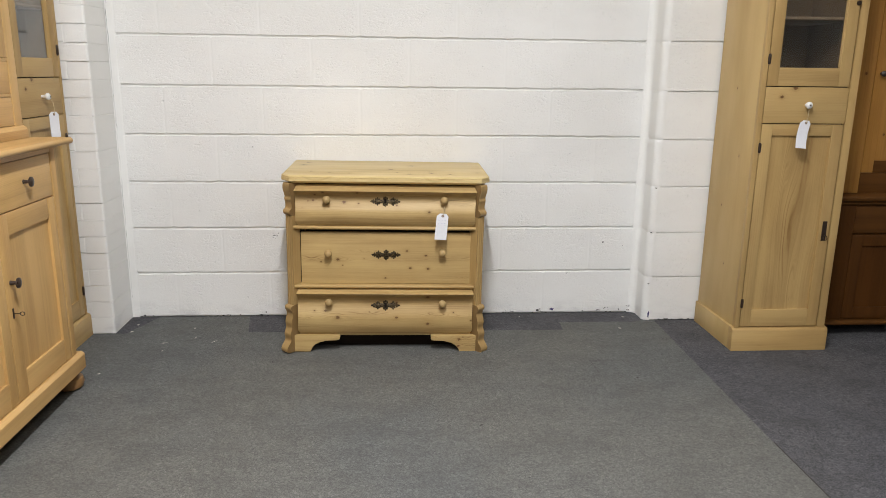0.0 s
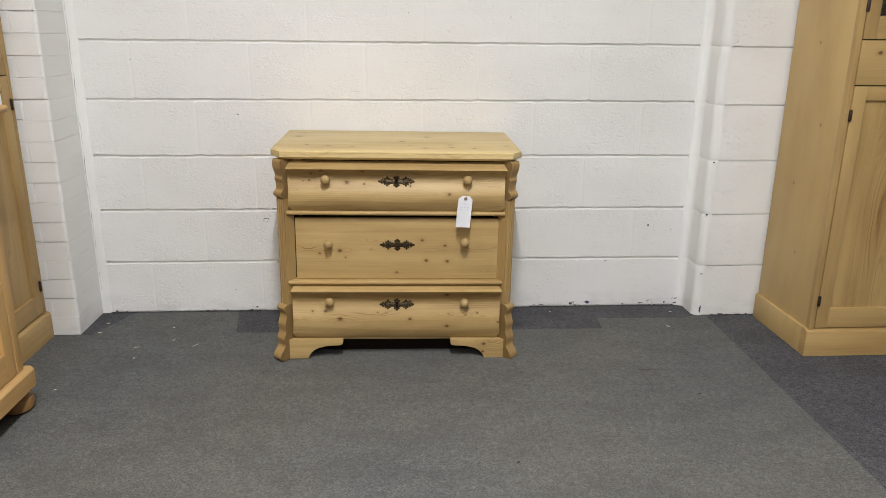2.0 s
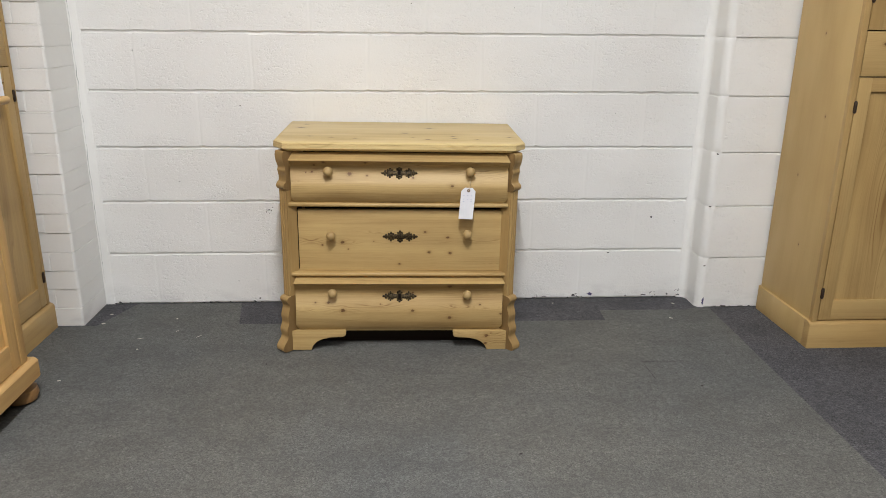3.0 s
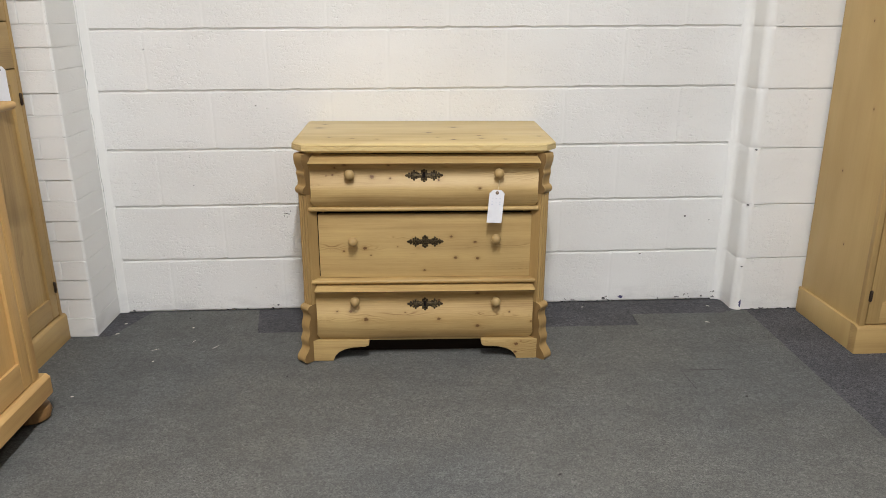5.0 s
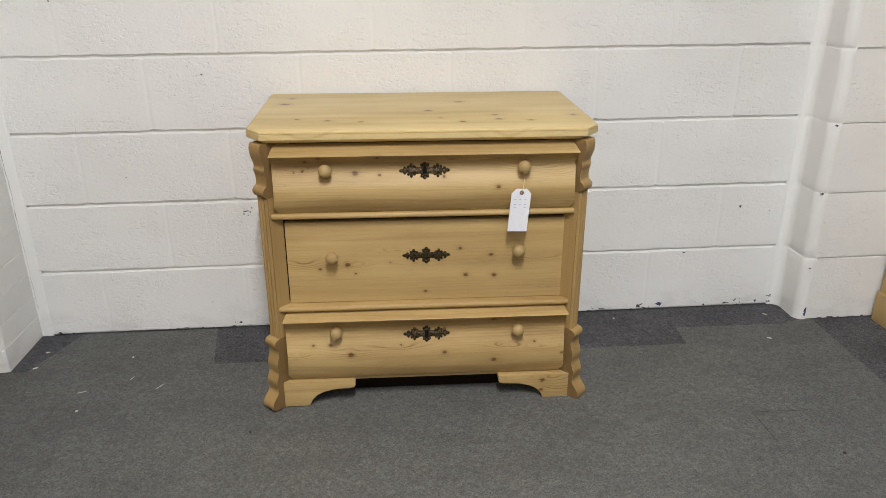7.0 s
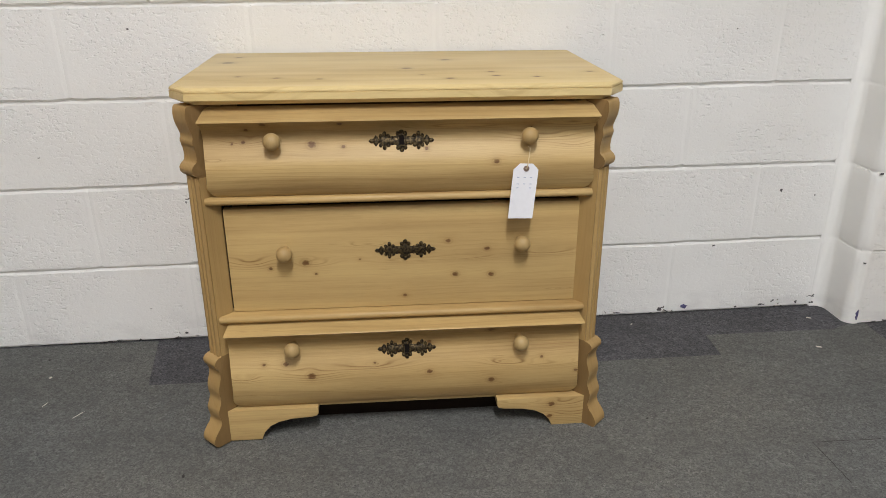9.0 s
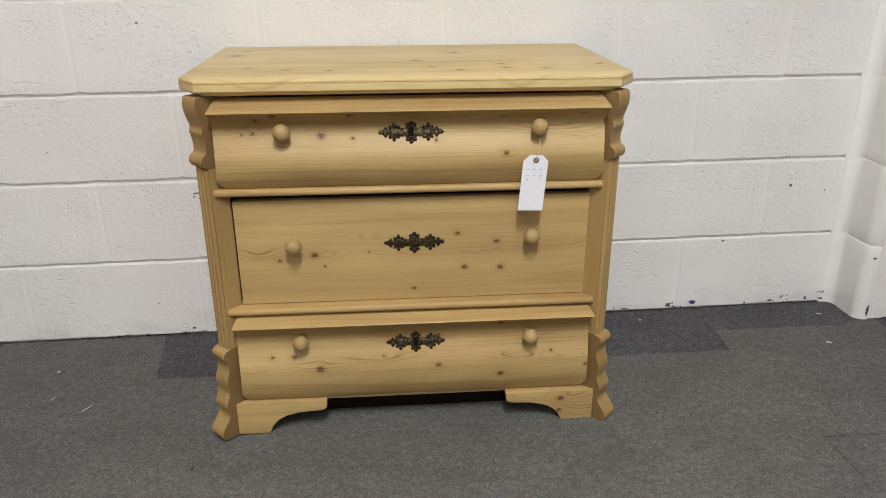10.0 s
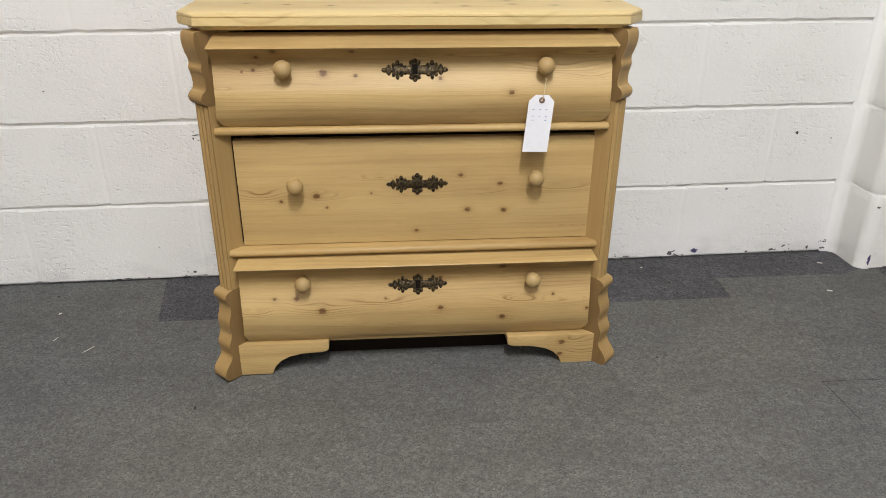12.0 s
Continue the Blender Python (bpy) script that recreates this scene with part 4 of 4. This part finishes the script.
part("drawer", boxed(0.128, 0.55, 0.001, 0.02, 0.500, 0.628, 0.003), brown_cross, bookcase)
part("drawer", boxed(0.556, 0.996, 0.001, 0.02, 0.500, 0.628, 0.003), brown_cross, bookcase)


def panelled(x0, x1, y, z0, z1, mats, name="door"):
    d = new(name)
    d.parent = bookcase
    f = 0.055
    part("door_stile", boxed(x0, x0 + f, y, y + 0.02, z0, z1, 0.002), mats[0], d)
    part("door_stile", boxed(x1 - f, x1, y, y + 0.02, z0, z1, 0.002), mats[0], d)
    part("door_rail", boxed(x0 + f, x1 - f, y + 0.0006, y + 0.02, z0, z0 + f, 0.002), mats[1], d)
    part("door_rail", boxed(x0 + f, x1 - f, y + 0.0006, y + 0.02, z1 - f, z1, 0.002), mats[1], d)
    part("panel", boxed(x0 + f - 0.004, x1 - f + 0.004, y + 0.009, y + 0.016, z0 + f - 0.004, z1 - f + 0.004, 0), mats[0], d)
    return d


panelled(0.128, 0.55, 0.001, 0.085, 0.494, (brown_dark, brown_dark))
panelled(0.556, 0.996, 0.001, 0.085, 0.494, (brown_dark, brown_dark))
part("upper_side", boxed(0.0, 0.02, 0.063, 0.36, 0.683, 2.0), brown_upright, bookcase)
part("upper_side", boxed(DW - 0.02, DW, 0.063, 0.36, 0.683, 2.0), brown_upright, bookcase)
part("upper_stile", boxed(0.0, 0.15, 0.045, 0.063, 0.683, 2.0, 0.002), brown_upright, bookcase)
part("upper_stile", boxed(DW - 0.1, DW, 0.045, 0.063, 0.683, 2.0, 0.002), brown_upright, bookcase)
part("upper_rail", boxed(0.15, DW - 0.1, 0.046, 0.063, 0.683, 0.775, 0.002), brown_cross, bookcase)
part("upper_top", boxed(-0.03, DW + 0.03, 0.01, 0.36, 2.0, 2.04, 0.006), brown_cross, bookcase)
for x0, x1 in ((0.152, 0.57), (0.574, 0.998)):
    d = panelled(x0, x1, 0.044, 0.777, 1.99, (brown_upright, brown_cross), "upper_door")
part("knob", lathe([(0.007, 0.002), (0.006, -0.010), (0.012, -0.016), (0.013, -0.022), (0.006, -0.028), (0.0, -0.029)], 16, pose(0.18, 0.044, 1.22) @ pose(0, 0, 0, -90)), knob_black, bookcase.children[-1], "dark turned knob")


# ---- small litter on the carpet ----
rng = random.Random(5)


def crumb(x, y, length, width, turn, material, label, z=0.0):
    bm = bmesh.new()
    bmesh.ops.create_icosphere(bm, subdivisions=2, radius=0.5)
    for v in bm.verts:
        k = 0.8 + 0.4 * rng.random()
        v.co = Vector((v.co.x * length * k, v.co.y * width * k, (v.co.z + 0.42) * min(width, 0.004) * 0.7))
    ob = part("crumb", bm, material, smooth=60)
    ob.matrix_world = pose(x, y, z, 0, 0, turn)
    tagged(ob, label, "litter", "litter on the carpet")


for x, y, a, b, r, z in ((1.081, 3.331, 0.016, 0.006, -25, 0), (-1.242, 3.359, 0.017, 0.008, 30, 0), (-1.206, 2.868, 0.013, 0.004, 15, 0), (-1.027, 3.110, 0.008, 0.006, 20, 0),
                         (-0.962, 3.400, 0.009, 0.006, 60, 0), (-1.245, 3.46, 0.014, 0.006, 10, -0.0015), (1.15, 3.50, 0.016, 0.005, -30, -0.0015), (0.62, 3.52, 0.007, 0.005, 0, -0.0015)):
    crumb(x, y, a, b, r, crumb_pale, "pale flake of wood lying on the grey carpet", z)
for x, y, a, b, r in ((-0.529, 2.966, 0.006, 0.012, 10), (0.974, 2.742, 0.012, 0.008, 20), (-1.000, 3.494, 0.008, 0.006, 0), (0.289, 2.362, 0.010, 0.007, 40), (0.50, 3.06, 0.006, 0.004, 0)):
    crumb(x, y, a, b, r, crumb_dark, "dark speck of dirt lying on the grey carpet")
for x, y, l, r in ((-0.830, 3.219, 0.034, 55), (-1.049, 3.208, 0.026, 25), (-0.926, 3.274, 0.020, 70)):
    crumb(x, y, l, 0.0020, r, crumb_pale, "thin pale wood splinter lying on the carpet")


# ---- cut seams in the carpets ----
def seam(x0, y0, x1, y1, z, wide=0.0016):
    d = (Vector((x1, y1)) - Vector((x0, y0))).normalized()
    o = Vector((-d.y, d.x)) * wide / 2
    k = 9
    bm = bmesh.new()
    rows = []
    for i in range(k):
        t = i / (k - 1)
        jog = (rng.random() - 0.5) * 0.003
        px, py = x0 + (x1 - x0) * t - d.y * jog, y0 + (y1 - y0) * t + d.x * jog
        rows.append([bm.verts.new((px + q * o.x, py + q * o.y, z + h)) for q, h in ((-1, -0.001), (-1, 0.0004), (1, 0.0004), (1, -0.001))])
    for a, b in zip(rows, rows[1:]):
        for q in range(3):
            bm.faces.new((a[q], a[q + 1], b[q + 1], b[q]))
    tagged(part("carpet_seam", bm, crumb_dark, smooth=0), "thin dark cut line in the carpet", "seam", kind="structure")


seam(1.2570, 1.0, 1.2655, 2.2, -0.0010, 0.0060)
for args in ((0.826, 2.934, 0.985, 2.931, 0), (0.828, 2.934, 0.832, 2.80, 0), (1.822, 3.01, 1.755, 2.30, -0.0015), (1.755, 2.30, 1.70, 1.6, -0.0015), (1.075, 3.43, 1.09, 3.56, -0.0015)):
    seam(*args)


# ---- blocks of the back wall and the pier ----
def block_mesh(name, long, tall, deep=0.0110, side=0.009, bed=0.0046, jitter=0.0015, seed=0, gap=0.0025, material=block_paint):
    """A painted block's proud face: ragged edges, open bed joints, nearly filled upright joints. Centre of its face at the origin."""
    r = random.Random(seed)
    nx, nz = max(4, int(long / 0.035)), max(3, int(tall / 0.045))
    ups = [-1.0, -0.93] + [-0.93 + 1.86 * i / nz for i in range(1, nz)] + [0.93, 1.0]
    edge = [(-long / 2 + long * i / nx, -1) for i in range(nx)] + [(long / 2, t) for t in ups[:-1]]
    edge += [(long / 2 - long * i / nx, 1) for i in range(nx)] + [(-long / 2, -t) for t in ups[:-1]]
    outer, inner = [], []
    for x, s in edge:
        z = s * (tall / 2 - gap)
        jx, jz = (r.random() - 0.5) * 2 * jitter, (r.random() - 0.5) * 2 * jitter
        on_side, on_bed = abs(abs(x) - long / 2) < 1e-6, abs(abs(s) - 1) < 1e-6
        outer.append((x, deep if on_bed else 0.0009, z + (jz if on_bed else 0)))
        inner.append((x - math.copysign(side + jx * 2, x) if on_side else x, 0.0, z - math.copysign(bed, z) + jz if on_bed else z))
    k = len(edge)
    verts = outer + inner + [(x, deep, z) for x, _, z in outer]
    faces = [(i, (i + 1) % k, k + (i + 1) % k, k + i) for i in range(k)] + [tuple(range(k, 2 * k))] + [(2 * k + i, 2 * k + (i + 1) % k, (i + 1) % k, i) for i in range(k)]
    me = bpy.data.meshes.new(name)
    me.from_pydata(verts, [], faces)
    me.update()
    bm = bmesh.new()
    bm.from_mesh(me)
    bmesh.ops.recalc_face_normals(bm, faces=bm.faces)
    bmesh.ops.triangulate(bm, faces=[f for f in bm.faces if len(f.verts) > 4])
    bm.to_mesh(me)
    bm.free()
    me.materials.append(material)
    for p in me.polygons:
        p.use_smooth = False
    return me


def lay(mesh, parent, m, name="block"):
    ob = new(name, mesh)
    ob.parent = parent
    ob.matrix_world = m
    return ob


def corner_mesh(name, front, back, tall, r, soft, seed, material, flip=1, slot=0.0008):
    """A corner piece with a rounded arris at the origin: its face runs along x, its return along y."""
    rnd = random.Random(seed)
    pts = [(front, 0.0)] + [(r - r * math.sin(radians(a)), r - r * math.cos(radians(a))) for a in range(0, 91, 15)] + [(0.0, back), (0.03, back), (0.03, 0.03), (front, 0.03)]
    pts = [(flip * x, y) for x, y in pts]
    bm = extruded(pts, "z", -tall / 2 + slot, tall / 2 - slot, soft)
    for v in bm.verts:
        v.co += Vector((rnd.random() - 0.5, rnd.random() - 0.5, (rnd.random() - 0.5) * 1.6)) * 0.0011
    bmesh.ops.recalc_face_normals(bm, faces=bm.faces)
    me = bpy.data.meshes.new(name)
    bm.to_mesh(me)
    bm.free()
    me.materials.append(material)
    for p in me.polygons:
        p.use_smooth = False
    return me


whole = [block_mesh("block", BLOCK, COURSE, seed=i) for i in range(6)]
for row in range(16):
    z = COURSE * (row + 0.5)
    x = (0.743 if row % 2 == 0 else 0.975) - 5 * BLOCK
    while x < RIGHT - 0.01:
        a, b = max(x, LEFT), min(x + BLOCK, RIGHT + 0.004)
        if b - a > 0.02:
            m = pose((a + b) / 2, WALL + (rng.random() - 0.5) * 0.0012, z)
            me = whole[rng.randrange(6)] if b - a > BLOCK - 0.002 else block_mesh("block", b - a, COURSE, seed=row)
            lay(me, wall_north, m)
        x += BLOCK
    # right pier: one face block and its return
    cut = 1.52 if row % 2 == 0 else 1.62
    lay(corner_mesh("block", cut - RIGHT - 0.001, WALL - PIER_R, COURSE, 0.034, 0.0042, 40 + row, block_paint, slot=0.0021), pier_right, pose(RIGHT, PIER_R, z))
    lay(block_mesh("block", 1.80 - cut, COURSE, seed=60 + row), pier_right, pose((cut + 1.80) / 2, PIER_R, z))

# bricks of the left pier: face and return
BRICK = 0.0768


def brick_mesh(w, seed):
    """A painted brick's rounded, slightly uneven face."""
    r = random.Random(seed)
    bm = boxed(-w / 2 + 0.0006, w / 2 - 0.0006, 0.0, 0.03, -BRICK / 2 + 0.0007, BRICK / 2 - 0.0007, 0.0065, steps=3)
    for v in bm.verts:
        v.co += Vector((r.random() - 0.5, (r.random() - 0.5) * 0.6, (r.random() - 0.5) * 1.8)) * 0.0026
    me = bpy.data.meshes.new("brick")
    bm.to_mesh(me)
    bm.free()
    me.materials.append(brick_paint)
    return me


faces = {w: [brick_mesh(w, 100 + i) for i in range(3)] for w in (0.093, 0.225, 0.233, 0.113, 0.120)}
corners = {w: [corner_mesh("brick", w - 0.001, WALL - PIER_L, BRICK, 0.011, 0.0034, 140 + i, brick_paint, -1) for i in range(3)] for w in (0.225, 0.093)}
for row in range(49):
    z = BRICK * (row + 0.5)
    first = 0.225 if row % 2 == 0 else 0.093
    lay(corners[first][row % 3], pier_left, pose(LEFT - 0.002, PIER_L + (rng.random() - 0.5) * 0.0050, z), "brick")
    x = LEFT - 0.002 - first
    for w in ((0.225,) if row % 2 == 0 else (0.225, 0.113)):
        lay(faces[w][row % 3], pier_left, pose(x - w / 2, PIER_L + (rng.random() - 0.5) * 0.0070, z), "brick")
        x -= w


# ---- settlement crack where wall and brick pier meet ----
crack, side = bmesh.new(), []
z = 0.10
while z < 2.6:
    w = 0.0001 + 0.0011 * rng.random() ** 2 * (1.0 if z > 0.42 else 0.35)
    x = LEFT + 0.004 + (rng.random() - 0.5) * 0.005
    side.append([crack.verts.new((x + q * w, WALL - 0.0018 - h, z)) for q, h in ((-1, 0.0), (0, 0.0006), (1, 0.0))])
    z += 0.012 + 0.03 * rng.random()
for a, b in zip(side, side[1:]):
    for q in range(2):
        crack.faces.new((a[q], a[q + 1], b[q + 1], b[q]))
part("crack", crack, chip_grey, wall_north, "thin dark settlement crack", smooth=0)


# ---- chips and scuffs in the wall paint ----
def chip(x, y, z, wide, tall, material, parent, turn=0.0):
    bm = bmesh.new()
    k = 11
    ring = [(wide / 2 * (0.3 + 0.9 * rng.random()) * math.cos(2 * math.pi * i / k), tall / 2 * (0.3 + 0.9 * rng.random()) * math.sin(2 * math.pi * i / k)) for i in range(k)]
    front = [bm.verts.new((a * 0.8, -0.0012, b * 0.8)) for a, b in ring]
    back = [bm.verts.new((a, 0.002, b)) for a, b in ring]
    bm.faces.new(front)
    for i in range(k):
        bm.faces.new((front[i], front[(i + 1) % k], back[(i + 1) % k], back[i]))
    ob = part("paint_chip", bm, material, parent)
    ob.matrix_world = pose(x, y, z, 0, 0, turn)


for x, z, a, b in ((1.044, 0.373, 0.012, 0.012), (1.147, 0.356, 0.006, 0.006), (0.866, 0.213, 0.010, 0.008), (-0.682, 0.846, 0.008, 0.007), (-1.08, 1.058, 0.007, 0.006), (0.722, 0.014, 0.026, 0.019), (0.96, 0.010, 0.012, 0.010), (1.04, 0.014, 0.030, 0.010), (1.15, 0.016, 0.014, 0.012), (1.20, 0.012, 0.030, 0.012),
                   (-0.68, 0.006, 0.024, 0.008), (-1.25, 0.008, 0.016, 0.010), (-0.585, 0.412, 0.006, 0.009), (-0.578, 0.425, 0.005, 0.006), (-0.592, 0.400, 0.006, 0.005),
                   (0.005, 1.242, 0.007, 0.006), (0.41, 1.23, 0.006, 0.005), (-0.74, 0.10, 0.010, 0.003), (0.85, 0.82, 0.006, 0.004), (-0.95, 0.537, 0.008, 0.004)):
    chip(x, WALL, z, a, b, chip_grey, wall_north)
for x0, z0, k, spread in ((0.735, 0.016, 7, 0.016), (1.09, 0.014, 8, 0.022), (0.56, 0.010, 5, 0.016), (1.195, 0.030, 6, 0.012), (-0.66, 0.006, 5, 0.02), (-0.60, 0.41, 4, 0.010)):
    for i in range(k):
        chip(x0 + (rng.random() - 0.5) * 2 * spread, WALL, max(0.003, z0 + (rng.random() - 0.5) * 1.6 * spread), 0.004 + 0.013 * rng.random() ** 2, 0.003 + 0.009 * rng.random() ** 2, chip_grey, wall_north)
rift = [(RIGHT - 0.004 + (rng.random() - 0.5) * 0.006, WALL - 0.0035, 0.002 + 0.012 * i) for i in range(11)]
part("crack", cord([(x + 0.0012 * i, y - 0.0008 * i, z) for i, (x, y, z) in enumerate(rift)], 0.0010, 5), chip_grey, wall_north, "short dark crack in the corner")
chip(0.797, WALL, 0.020, 0.034, 0.019, chip_blue, wall_north)
for x, z, a, b in ((1.262, 0.028, 0.018, 0.040), (1.252, 0.19, 0.012, 0.006), (1.250, 0.67, 0.014, 0.007), (1.245, 0.45, 0.016, 0.006)):
    chip(x, PIER_R, z, a, b, chip_blue if z < 0.1 else chip_grey, pier_right)
for x, a, b in ((1.318, 0.022, 0.007), (1.352, 0.034, 0.010), (1.384, 0.012, 0.006), (1.432, 0.030, 0.006), (1.472, 0.014, 0.009)):
    chip(x, PIER_R, b / 2, a, b, chip_grey, pier_right)
for k in range(26):
    x = LEFT + 0.03 + (RIGHT - LEFT - 0.06) * rng.random()
    w = 0.006 + 0.024 * rng.random() ** 2
    chip(x, WALL, 0.002 + 0.010 * rng.random() ** 2, w, 0.003 + 0.005 * rng.random(), chip_grey, wall_north)
for x, z in ((-1.325, 0.012), (-1.355, 0.008)):
    chip(x, PIER_L, z, 0.018, 0.010, black_hole, pier_left)
